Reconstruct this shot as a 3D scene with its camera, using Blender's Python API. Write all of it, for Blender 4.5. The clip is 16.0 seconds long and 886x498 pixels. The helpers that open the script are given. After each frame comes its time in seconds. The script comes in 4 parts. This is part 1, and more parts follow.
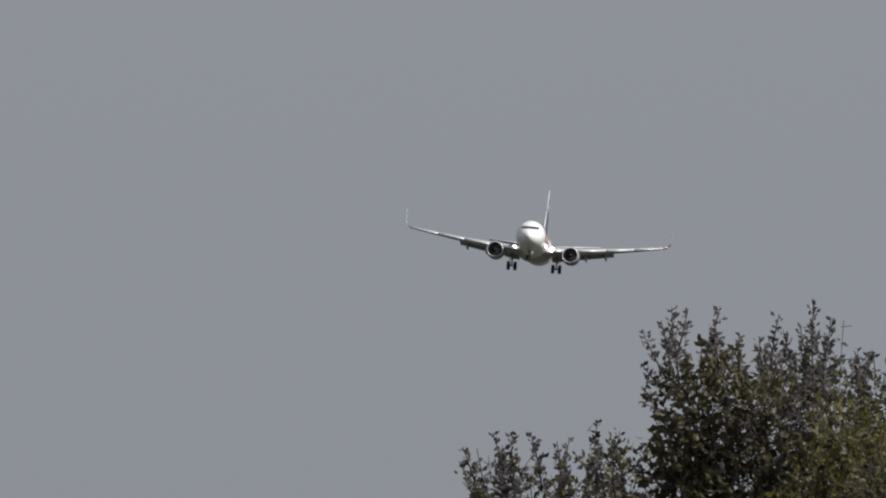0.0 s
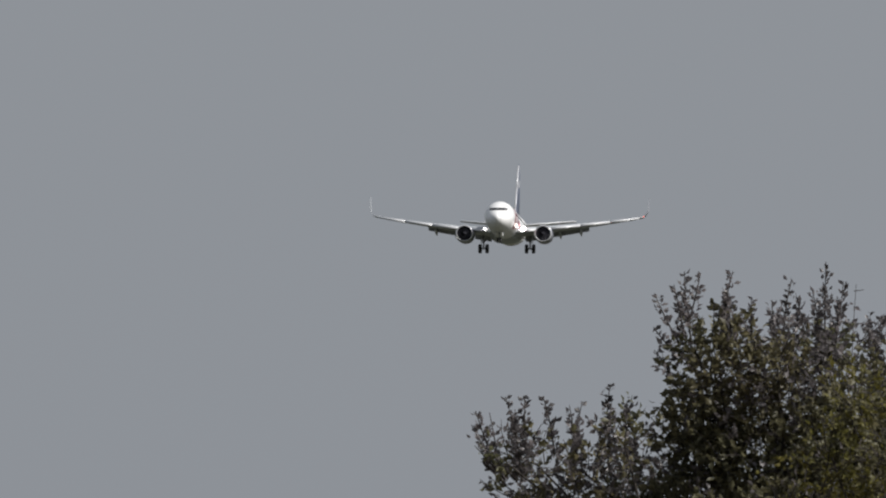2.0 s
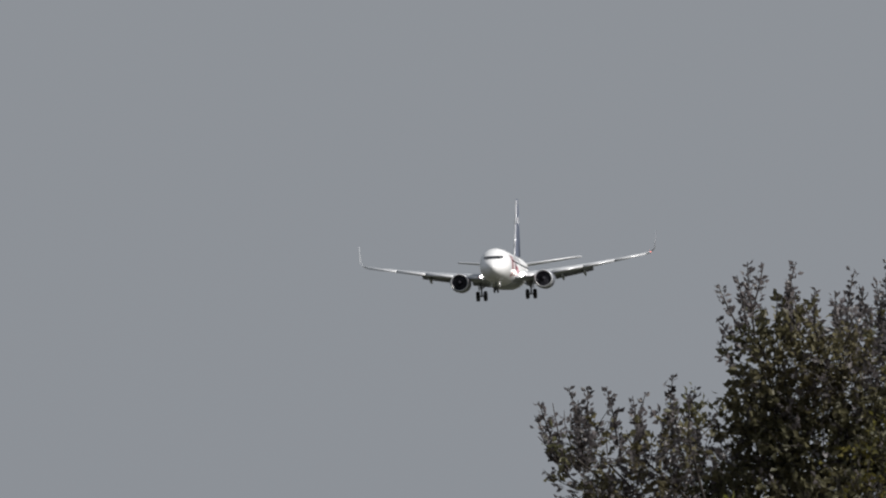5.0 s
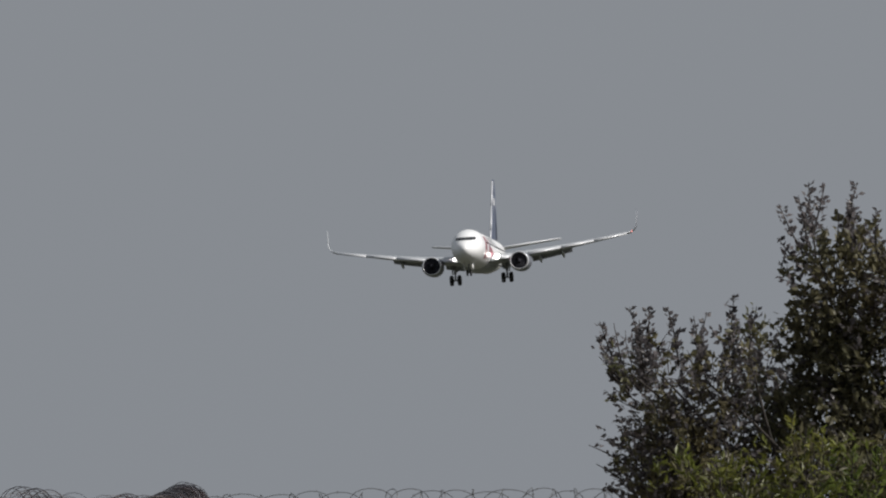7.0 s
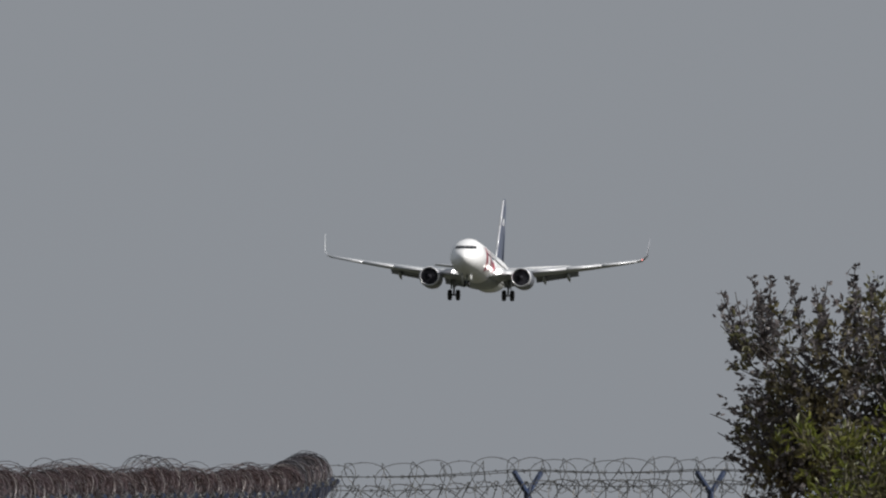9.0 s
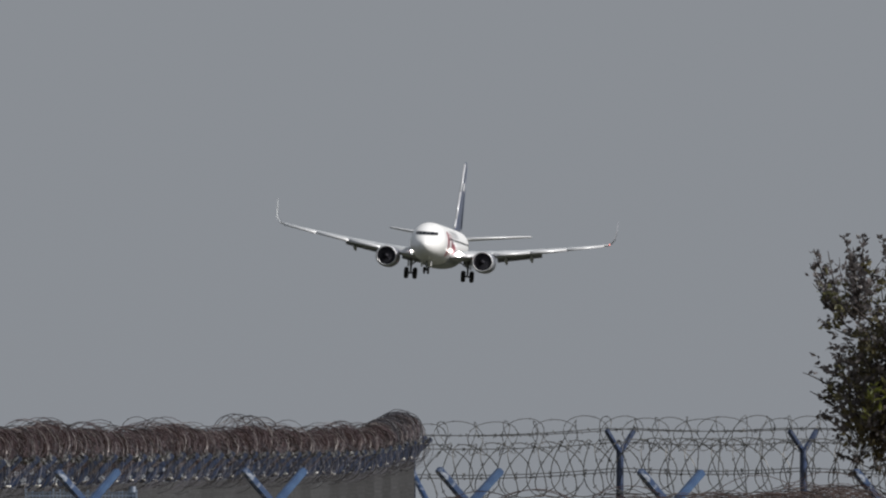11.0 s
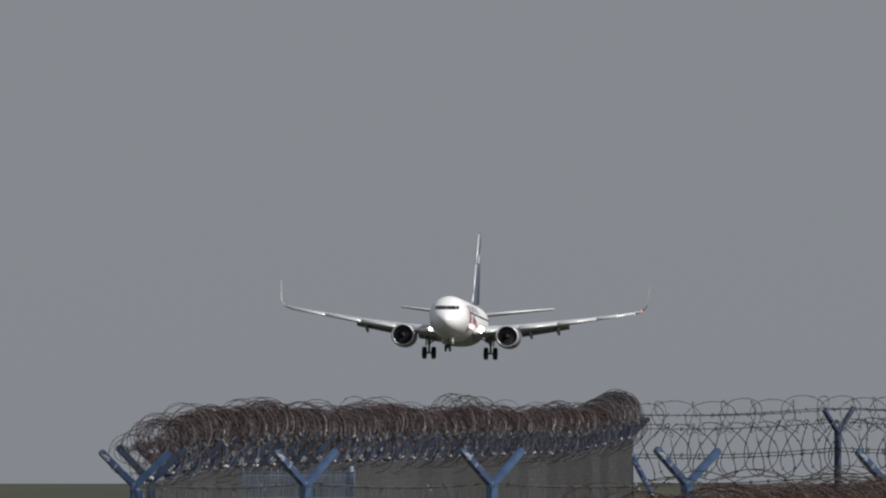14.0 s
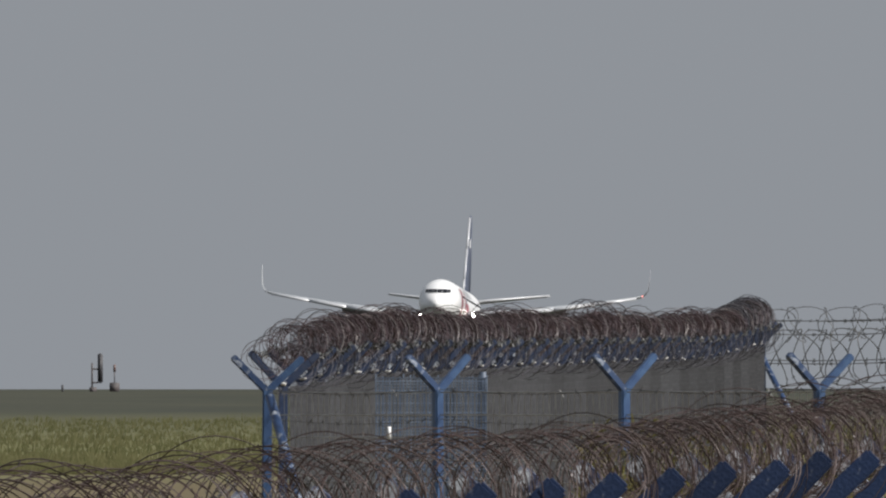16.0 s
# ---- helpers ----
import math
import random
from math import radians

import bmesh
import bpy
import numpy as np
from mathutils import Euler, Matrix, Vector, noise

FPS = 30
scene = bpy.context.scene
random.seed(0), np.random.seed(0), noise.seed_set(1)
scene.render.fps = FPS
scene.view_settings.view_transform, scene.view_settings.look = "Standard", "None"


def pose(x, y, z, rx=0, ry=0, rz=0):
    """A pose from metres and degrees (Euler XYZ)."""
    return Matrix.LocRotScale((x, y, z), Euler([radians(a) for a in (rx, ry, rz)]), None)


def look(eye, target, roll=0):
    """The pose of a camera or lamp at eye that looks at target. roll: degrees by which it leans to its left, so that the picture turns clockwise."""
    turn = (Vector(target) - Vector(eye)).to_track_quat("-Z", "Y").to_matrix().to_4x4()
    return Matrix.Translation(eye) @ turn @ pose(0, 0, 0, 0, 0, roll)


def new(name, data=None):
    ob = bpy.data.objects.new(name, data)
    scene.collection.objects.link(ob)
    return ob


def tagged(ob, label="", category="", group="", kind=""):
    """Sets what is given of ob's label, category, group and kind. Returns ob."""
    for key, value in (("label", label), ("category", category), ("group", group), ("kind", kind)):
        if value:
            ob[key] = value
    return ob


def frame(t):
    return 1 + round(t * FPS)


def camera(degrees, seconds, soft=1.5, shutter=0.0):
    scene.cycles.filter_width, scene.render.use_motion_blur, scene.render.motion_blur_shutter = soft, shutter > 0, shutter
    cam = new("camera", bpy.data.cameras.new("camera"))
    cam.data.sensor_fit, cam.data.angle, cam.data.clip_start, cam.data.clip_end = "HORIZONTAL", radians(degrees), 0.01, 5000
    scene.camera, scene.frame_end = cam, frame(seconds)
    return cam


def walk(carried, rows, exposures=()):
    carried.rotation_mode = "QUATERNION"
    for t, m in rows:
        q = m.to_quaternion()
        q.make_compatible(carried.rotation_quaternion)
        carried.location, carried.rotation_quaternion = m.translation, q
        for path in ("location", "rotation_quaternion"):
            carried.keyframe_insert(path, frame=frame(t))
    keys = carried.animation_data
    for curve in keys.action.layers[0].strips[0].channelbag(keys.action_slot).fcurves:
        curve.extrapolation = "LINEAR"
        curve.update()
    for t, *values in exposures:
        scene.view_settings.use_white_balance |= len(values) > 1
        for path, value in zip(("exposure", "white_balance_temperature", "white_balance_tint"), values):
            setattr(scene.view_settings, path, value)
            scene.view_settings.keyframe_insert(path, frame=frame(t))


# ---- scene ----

# ---- camera: a long lens on one spot, panned by hand ----
EYE = 2.6
FOCAL = 784 / math.tan(radians(0.975))
cam = camera(1.95, 16.0, soft=2.2)
# seconds, aim to the right and above the horizon, in 1/FOCAL of a radian
AIM = [(0.0, 2024.9, -111.9), (0.5, 1988.1, -95.0), (1.0, 1950.6, -80.5), (1.5, 1946.8, -54.5), (2.0, 2002.6, -48.3), (2.5, 2055.5, -28.4), (3.0, 2060.1, -53.7), (3.5, 2019.5, -58.3), (4.0, 1952.1, -58.3), (6.5, 1841.1, 67.3), (7.0, 1782.5, 109.5), (7.5, 1707.4, 159.2), (8.0, 1675.2, 182.2), (8.5, 1621.6, 169.9), (9.0, 1567.5, 165.0), (11.3, 1393.4, 241.9), (11.5, 1385.8, 241.9), (12.0, 1315.4, 240.4), (12.5, 1238.8, 249.5), (13.0, 1130.1, 241.9), (13.5, 1059.6, 240.4), (14.0, 1018.3, 274.1), (14.5, 946.3, 312.3), (15.0, 880.5, 361.3), (15.5, 849.9, 395.0), (16.0, 784.0, 441.0)]
walk(cam, [(t, pose(0, 0, EYE, 90 + math.degrees(math.atan((688 - v) / FOCAL)), 0, -math.degrees(math.atan((u - 784) / FOCAL)))) for t, u, v in AIM],
     exposures=[(0, -0.03), (4, 0), (6.5, -0.14), (7.5, -0.17), (8, -0.12), (9, -0.08), (11.5, -0.13), (13, -0.17), (14, -0.21), (14.5, -0.13), (15, -0.12), (15.5, -0.03), (16, 0.02)])

# ---- light: hazy daylight, sun high on the right and a little behind the camera ----
SUN = Vector((0.67, -0.34, 0.66)).normalized()
world = bpy.data.worlds.new("sky")
scene.world = world
world.use_nodes = True
wn, wl = world.node_tree.nodes, world.node_tree.links
sky = wn.new("ShaderNodeTexSky")
sky.sky_type, sky.sun_disc = "NISHITA", False
sky.sun_elevation = math.asin(SUN.z)
sky.sun_rotation = math.atan2(SUN.x, SUN.y)
sky.dust_density = 4.0
dim = wn.new("ShaderNodeMixRGB")
dim.blend_type = "MULTIPLY"
dim.inputs[0].default_value = 1.0
dim.inputs[2].default_value = (0.06, 0.06, 0.06, 1)
wl.new(sky.outputs[0], dim.inputs[1])
veil = wn.new("ShaderNodeMixRGB")          # thick even haze over the blue
veil.inputs[0].default_value = 0.82
veil.inputs[2].default_value = (0.318, 0.340, 0.374, 1)
wl.new(dim.outputs[0], veil.inputs[1])
wl.new(veil.outputs[0], wn["Background"].inputs[0])
wn["Background"].inputs[1].default_value = 1.01
sun_data = bpy.data.lights.new("sun", "SUN")
sun_data.energy, sun_data.angle, sun_data.color = 5.0, radians(0.6), (1.0, 0.965, 0.92)
new("sun", sun_data).matrix_world = look(SUN * 50, (0, 0, 0))


# ---- materials ----
def mat(name, color, rough=0.6, metal=0.0, second=None, scale=8.0, bump=0.0, fine=60.0, spec=0.5, island=0.0, per_object=0.0, stretch=(1, 1, 1), edges=(0.36, 0.66)):
    """Two-scale procedural paint: a base colour drifting to a second one, with grain and relief."""
    m = bpy.data.materials.new(name)
    m.use_nodes = True
    n, l = m.node_tree.nodes, m.node_tree.links
    b = n["Principled BSDF"]
    b.inputs["Roughness"].default_value = rough
    b.inputs["Metallic"].default_value = metal
    b.inputs["Specular IOR Level"].default_value = spec
    co = n.new("ShaderNodeTexCoord")
    mp = n.new("ShaderNodeMapping")
    mp.inputs["Scale"].default_value = stretch
    l.new(co.outputs["Object"], mp.inputs[0])
    big, small = n.new("ShaderNodeTexNoise"), n.new("ShaderNodeTexNoise")
    big.inputs["Scale"].default_value, small.inputs["Scale"].default_value = scale, fine
    big.inputs["Detail"].default_value = 6
    l.new(mp.outputs[0], big.inputs["Vector"])
    l.new(mp.outputs[0], small.inputs["Vector"])
    ramp = n.new("ShaderNodeMapRange")
    ramp.inputs["From Min"].default_value, ramp.inputs["From Max"].default_value = edges
    l.new(big.outputs[0], ramp.inputs[0])
    mix = n.new("ShaderNodeMixRGB")
    mix.inputs[1].default_value = (*color, 1)
    mix.inputs[2].default_value = (*(second or [c * 0.8 for c in color]), 1)
    l.new(ramp.outputs[0], mix.inputs[0])
    grain = n.new("ShaderNodeMixRGB")
    grain.blend_type = "OVERLAY"
    grain.inputs[0].default_value = 0.25
    l.new(mix.outputs[0], grain.inputs[1])
    l.new(small.outputs[0], grain.inputs[2])
    out = grain.outputs[0]
    if island or per_object:
        hue = n.new("ShaderNodeHueSaturation")
        vary = n.new("ShaderNodeMapRange")
        spread = island or per_object
        vary.inputs["To Min"].default_value, vary.inputs["To Max"].default_value = 1 - spread, 1 + spread
        if island:
            l.new(n.new("ShaderNodeNewGeometry").outputs["Random Per Island"], vary.inputs[0])
        else:
            l.new(n.new("ShaderNodeObjectInfo").outputs["Random"], vary.inputs[0])
        l.new(vary.outputs[0], hue.inputs["Value"])
        l.new(out, hue.inputs["Color"])
        out = hue.outputs[0]
    l.new(out, b.inputs["Base Color"])
    if bump:
        bp = n.new("ShaderNodeBump")
        bp.inputs["Strength"].default_value = bump
        bp.inputs["Distance"].default_value = 0.01
        l.new(small.outputs[0], bp.inputs["Height"])
        l.new(bp.outputs[0], b.inputs["Normal"])
    return m


def glow(name, color, strength):
    m = bpy.data.materials.new(name)
    m.use_nodes = True
    b = m.node_tree.nodes["Principled BSDF"]
    b.inputs["Base Color"].default_value = (*color, 1)
    b.inputs["Emission Color"].default_value = (*color, 1)
    b.inputs["Emission Strength"].default_value = strength
    return m


M_WHITE = mat("white_paint", (0.80, 0.80, 0.80), 0.28, 0, (0.74, 0.75, 0.76), 0.5, fine=3)
M_WING = mat("grey_wing_paint", (0.40, 0.42, 0.44), 0.36, 0, (0.33, 0.35, 0.37), 0.7, fine=5)
M_FLAP = mat("flap_grey", (0.24, 0.25, 0.28), 0.5, 0, (0.19, 0.20, 0.23), 1.2, fine=6)
M_SLAT = mat("slat_paint", (0.56, 0.57, 0.59), 0.33, 0.1, (0.50, 0.51, 0.53), 1.5, fine=8)
M_NACELLE = mat("nacelle_grey", (0.15, 0.16, 0.19), 0.3, 0, (0.12, 0.13, 0.16), 0.8, fine=6)
M_METAL = mat("bare_metal", (0.60, 0.61, 0.63), 0.35, 0.4, (0.52, 0.53, 0.56), 2, fine=10)
M_FIN = mat("fin_blue", (0.075, 0.090, 0.135), 0.35, 0, (0.055, 0.068, 0.11), 0.6, fine=4)
M_RED = mat("livery_red", (0.26, 0.030, 0.052), 0.4, 0, (0.20, 0.026, 0.045), 1.0, fine=5)
M_NAVY = mat("livery_grey", (0.22, 0.24, 0.30), 0.4, 0, (0.18, 0.2, 0.26), 1.0, fine=5)
M_GLASS = mat("cockpit_glass", (0.012, 0.014, 0.018), 0.12, 0, (0.02, 0.022, 0.026), 2)
M_DARK = mat("dark_intake", (0.018, 0.018, 0.024), 0.7, 0.0, (0.024, 0.024, 0.032), 3, spec=0.2)
M_RUBBER = mat("tyre_rubber", (0.018, 0.018, 0.02), 0.8, 0, (0.03, 0.03, 0.03), 6)
M_STRUT = mat("gear_strut_grey", (0.32, 0.33, 0.35), 0.4, 0.4, (0.22, 0.22, 0.24), 5)
M_LAMP = glow("landing_light_glass", (1.0, 0.93, 0.88), 32.0)
M_NAV = glow("navigation_light_red", (1.0, 0.32, 0.28), 1.2)
M_LENS = mat("unlit_lamp_glass", (0.30, 0.31, 0.33), 0.12, 0, (0.24, 0.25, 0.27), 4)
M_LEAD = mat("pale_leading_edge", (0.62, 0.63, 0.65), 0.3, 0.2, (0.5, 0.51, 0.54), 1.5, fine=8)
M_BLUE = mat("blue_post_paint", (0.026, 0.057, 0.135), 0.42, 0, (0.046, 0.094, 0.19), 9, 0.25, 90, per_object=0.18)
M_BLUE_OLD = mat("weathered_blue_paint", (0.017, 0.034, 0.086), 0.6, 0, (0.036, 0.050, 0.09), 12, 0.3, 90, per_object=0.2)
# pale patches are flaked paint and also painted sunlight on the edges
M_WORN_SUNLIT = mat("sunlit_flaking_blue_paint", (0.013, 0.026, 0.068), 0.65, 0, (0.18, 0.20, 0.25), 14, 0.3, 60, 0.25, per_object=0.2, edges=(0.64, 0.76))
# pale share paints sunlight on the left arms, besides peeled paint
M_PEELED_SUNLIT = mat("sunlit_peeled_blue_paint", (0.050, 0.060, 0.110), 0.6, 0, (0.38, 0.40, 0.44), 11, 0.5, 70, 0.3, per_object=0.25, edges=(0.44, 0.58))
# chips on the braces; on front-row arms the pale also paints sunlight
M_FLECK_SUNLIT = mat("sunlit_chipped_blue_paint", (0.023, 0.050, 0.120), 0.45, 0, (0.30, 0.33, 0.38), 13, 0.4, 80, per_object=0.15, edges=(0.54, 0.66))
M_GATE = mat("faded_blue_gate_paint", (0.074, 0.114, 0.192), 0.5, 0.1, (0.16, 0.195, 0.25), 5, 0.2, 60, per_object=0.35)
M_ZINC = mat("galvanised_steel", (0.46, 0.45, 0.43), 0.45, 0.55, (0.3, 0.28, 0.26), 14, 0.2, 120)
M_MESH = mat("weathered_mesh_wire", (0.058, 0.061, 0.068), 0.75, 0.1, (0.016, 0.016, 0.018), 1.6, 0, 9, per_object=0.3, stretch=(14, 1, 16), edges=(0.36, 0.6))
M_RUST = mat("rusty_razor_wire", (0.031, 0.012, 0.014), 0.6, 0.2, (0.050, 0.037, 0.043), 2.2, 0, 50)
M_RUST_OLD = mat("old_rusty_razor_wire", (0.040, 0.020, 0.019), 0.6, 0.2, (0.078, 0.060, 0.058), 2.5, 0, 50)
M_WIRE = mat("grey_razor_wire", (0.075, 0.075, 0.074), 0.5, 0.3, (0.055, 0.056, 0.057), 3, 0, 50)
M_DRAPE = mat("dull_draped_razor_wire", (0.034, 0.034, 0.046), 0.55, 0.2, (0.070, 0.066, 0.076), 3, 0, 50)
# pale tone painted for highlights on loops and blades
M_GLINT_PALE = mat("glint_pale_razor_wire", (0.20, 0.18, 0.178), 0.45, 0.3, (0.075, 0.06, 0.058), 3, 0, 50)
M_CAP = mat("white_bracket_cap", (0.62, 0.62, 0.60), 0.5, 0, (0.45, 0.44, 0.42), 20)
M_BARK = mat("twig_bark", (0.026, 0.022, 0.019), 0.95, 0, (0.042, 0.036, 0.032), 12, 0.4, 90)
M_LEAF = mat("grey_green_leaf", (0.088, 0.080, 0.082), 0.38, 0, (0.155, 0.140, 0.145), 1.2, 0, 40, 0.6, island=0.55)
M_LEAF_IN = mat("dark_green_leaf", (0.114, 0.116, 0.066), 0.48, 0, (0.148, 0.130, 0.074), 1.0, 0, 40, 0.45, island=0.42)
M_LEAF_GOLD = mat("yellow_green_leaf", (0.100, 0.132, 0.028), 0.42, 0, (0.165, 0.165, 0.038), 1.4, 0, 40, 0.5, island=0.4)
M_LEAF_YELLOW = mat("sunlit_yellow_leaf", (0.155, 0.135, 0.034), 0.55, 0, (0.11, 0.105, 0.03), 1.4, 0, 40, 0.4, island=0.4)
M_WEED = mat("sunlit_weed_leaf", (0.175, 0.155, 0.052), 0.55, 0, (0.12, 0.112, 0.045), 1.4, 0, 40, 0.4, island=0.45)
M_GRASS = mat("dry_grass_blade", (0.135, 0.140, 0.058), 0.7, 0, (0.19, 0.18, 0.085), 0.05, 0, 2, 0.3, island=0.16)
M_BLACK = mat("black_equipment", (0.03, 0.03, 0.035), 0.6, 0, (0.05, 0.05, 0.055), 2)
M_GREYBOX = mat("grey_equipment_box", (0.075, 0.070, 0.072), 0.7, 0, (0.10, 0.085, 0.085), 1)
M_ORANGE = mat("orange_marker", (0.10, 0.055, 0.05), 0.5, 0, (0.13, 0.08, 0.07), 1)


def thin_leaf(m, amount):
    """Lets sunlight glow through a leaf."""
    n, l = m.node_tree.nodes, m.node_tree.links
    b, out = n["Principled BSDF"], n["Material Output"]
    back, mix = n.new("ShaderNodeBsdfTranslucent"), n.new("ShaderNodeMixShader")
    l.new(b.inputs["Base Color"].links[0].from_socket, back.inputs["Color"])
    mix.inputs[0].default_value = amount
    l.new(b.outputs[0], mix.inputs[1])
    l.new(back.outputs[0], mix.inputs[2])
    l.new(mix.outputs[0], out.inputs["Surface"])


for leafy in (M_LEAF, M_LEAF_IN, M_LEAF_GOLD, M_LEAF_YELLOW, M_WEED, M_GRASS):
    thin_leaf(leafy, 0.56)


# ---- mesh helpers ----
def mesh_of(name, bm, material, smooth=True):
    me = bpy.data.meshes.new(name)
    bm.to_mesh(me)
    bm.free()
    me.materials.append(material)
    if smooth:
        me.polygons.foreach_set("use_smooth", [True] * len(me.polygons))
    return me


def raw_mesh(name, verts, faces, material, smooth=False):
    me = bpy.data.meshes.new(name)
    me.from_pydata(verts, [], faces)
    me.materials.append(material)
    if smooth:
        me.polygons.foreach_set("use_smooth", [True] * len(me.polygons))
    return me


def part(name, data, material, parent, label="", m=None, smooth=True):
    """One mesh object under a thing or a part."""
    if isinstance(data, bmesh.types.BMesh):
        data = mesh_of(name, data, material, smooth)
    ob = new(name, data)
    ob.parent = parent
    if m is not None:
        ob.matrix_basis = m
    return tagged(ob, label)


def ring(bm, pts):
    return [bm.verts.new(p) for p in pts]


def skin(bm, rings, cap=True, closed=True):
    for a, b in zip(rings, rings[1:]):
        n = len(a)
        for i in range(n if closed else n - 1):
            bm.faces.new((a[i], a[(i + 1) % n], b[(i + 1) % n], b[i]))
    if cap and closed:
        bm.faces.new(rings[0][::-1])
        bm.faces.new(rings[-1])


def loft(sections, cap=True):
    bm = bmesh.new()
    skin(bm, [ring(bm, s) for s in sections], cap)
    bmesh.ops.recalc_face_normals(bm, faces=bm.faces)
    return bm


def frame_of(d):
    d = Vector(d).normalized()
    a = d.cross(Vector((0, 0, 1)) if abs(d.z) < 0.9 else Vector((1, 0, 0))).normalized()
    return a, d.cross(a)


def tube(bm, p, q, r0, r1=None, n=10):
    p, q = Vector(p), Vector(q)
    a, b = frame_of(q - p)
    r1 = r0 if r1 is None else r1
    rings = [ring(bm, [c + r * (math.cos(6.28319 * i / n) * a + math.sin(6.28319 * i / n) * b) for i in range(n)]) for c, r in ((p, r0), (q, r1))]
    skin(bm, rings)
    return bm


def block(bm, lo, hi, bevel=0.0):
    r = bmesh.ops.create_cube(bm, size=1.0)
    for v in r["verts"]:
        v.co = Vector([lo[i] + (v.co[i] + 0.5) * (hi[i] - lo[i]) for i in range(3)])
    if bevel:
        bmesh.ops.bevel(bm, geom=list({e for v in r["verts"] for e in v.link_edges}), offset=bevel, segments=2, affect="EDGES")
    return bm


def wires(lines, r, n=3):
    """Many thin wires as raw vertices and faces: each line a run of points."""
    verts, faces = [], []
    for pts in lines:
        pts = [Vector(p) for p in pts]
        base = len(verts)
        for i, p in enumerate(pts):
            a, b = frame_of(pts[min(i + 1, len(pts) - 1)] - pts[max(i - 1, 0)])
            for k in range(n):
                g = 6.28319 * k / n
                verts.append(p + r * (math.cos(g) * a + math.sin(g) * b))
        for i in range(len(pts) - 1):
            for k in range(n):
                faces.append((base + i * n + k, base + i * n + (k + 1) % n, base + (i + 1) * n + (k + 1) % n, base + (i + 1) * n + k))
    return verts, faces


def smoothstep(a, b, x):
    x = min(1, max(0, (x - a) / (b - a)))
    return x * x * (3 - 2 * x)


def ground_z(y):
    return 0.8 * smoothstep(262, 400, y) + 1.65 * smoothstep(600, 3500, y)


# ---- ground ----
def build_ground():
    ys = [-300, -100, 0, 60, 120, 180, 220, 250] + list(range(262, 420, 12)) + list(range(440, 1000, 40)) + list(range(1000, 3600, 100)) + [4000, 4500, 4990]
    xs = [-1500, -600, -200, -60, -30, -15, 0, 15, 30, 60, 200, 600, 1500]
    verts = [(x, y, ground_z(y) + (0.05 * noise.noise((x * 0.02, y * 0.01, 0)) if 300 < y < 2000 else 0)) for y in ys for x in xs]
    w = len(xs)
    faces = [(j * w + i, j * w + i + 1, (j + 1) * w + i + 1, (j + 1) * w + i) for j in range(len(ys) - 1) for i in range(w - 1)]
    m = mat("airfield_grass", (0.040, 0.043, 0.031), 0.9, 0, (0.056, 0.056, 0.038), 0.02, 0, 0.6, 0.2, stretch=(2.0, 0.25, 1))
    n, l = m.node_tree.nodes, m.node_tree.links
    # tall dry grass between fence and mown field; haze and sunlight painted into the fade
    geo, sep = n.new("ShaderNodeNewGeometry"), n.new("ShaderNodeSeparateXYZ")
    l.new(geo.outputs["Position"], sep.inputs[0])
    rag = n.new("ShaderNodeTexNoise")
    rag.inputs["Scale"].default_value = 0.03
    add = n.new("ShaderNodeMath")
    add.operation = "MULTIPLY_ADD"
    l.new(geo.outputs["Position"], rag.inputs["Vector"])
    l.new(rag.outputs[0], add.inputs[0])
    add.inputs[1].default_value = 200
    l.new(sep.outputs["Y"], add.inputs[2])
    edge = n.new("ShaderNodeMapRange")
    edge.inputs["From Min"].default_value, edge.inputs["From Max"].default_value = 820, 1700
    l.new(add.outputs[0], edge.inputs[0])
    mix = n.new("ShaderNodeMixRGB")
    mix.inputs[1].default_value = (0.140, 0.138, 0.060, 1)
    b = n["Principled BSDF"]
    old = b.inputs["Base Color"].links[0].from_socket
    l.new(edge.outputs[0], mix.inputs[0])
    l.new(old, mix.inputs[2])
    # trampled brown verge along the inside of the fence
    verge, soil = n.new("ShaderNodeMapRange"), n.new("ShaderNodeMixRGB")
    verge.inputs["From Min"].default_value, verge.inputs["From Max"].default_value = 560, 720
    l.new(add.outputs[0], verge.inputs[0])
    soil.inputs[1].default_value = (0.125, 0.102, 0.056, 1)
    l.new(verge.outputs[0], soil.inputs[0])
    l.new(mix.outputs[0], soil.inputs[2])
    l.new(soil.outputs[0], b.inputs["Base Color"])
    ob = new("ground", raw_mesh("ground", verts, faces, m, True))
    tagged(ob, "flat airfield of mown and dry yellow-green grass", "ground", kind="structure")


build_ground()


# ---- airliner: nose towards -y, its left wing towards +x, origin on the axis 16 m behind the nose ----
BODY = [(0.0, 0.03, -0.42, -0.48), (0.12, 0.34, -0.12, -0.80), (0.35, 0.60, 0.10, -1.05), (0.8, 0.95, 0.36, -1.34), (1.4, 1.24, 0.62, -1.56), (2.0, 1.44, 0.98, -1.70),
        (2.7, 1.62, 1.42, -1.82), (3.6, 1.76, 1.76, -1.91), (5.0, 1.86, 1.96, -1.98), (7.0, 1.88, 2.0, -2.0), (12.0, 1.88, 2.0, -2.0), (18.0, 1.88, 2.0, -2.0), (24.0, 1.88, 2.0, -2.0),
        (27.0, 1.84, 2.0, -1.72), (30.0, 1.60, 1.98, -1.05), (33.0, 1.20, 1.9, -0.25), (36.0, 0.66, 1.66, 0.58), (37.6, 0.30, 1.42, 0.92), (38.1, 0.10, 1.28, 1.08)]


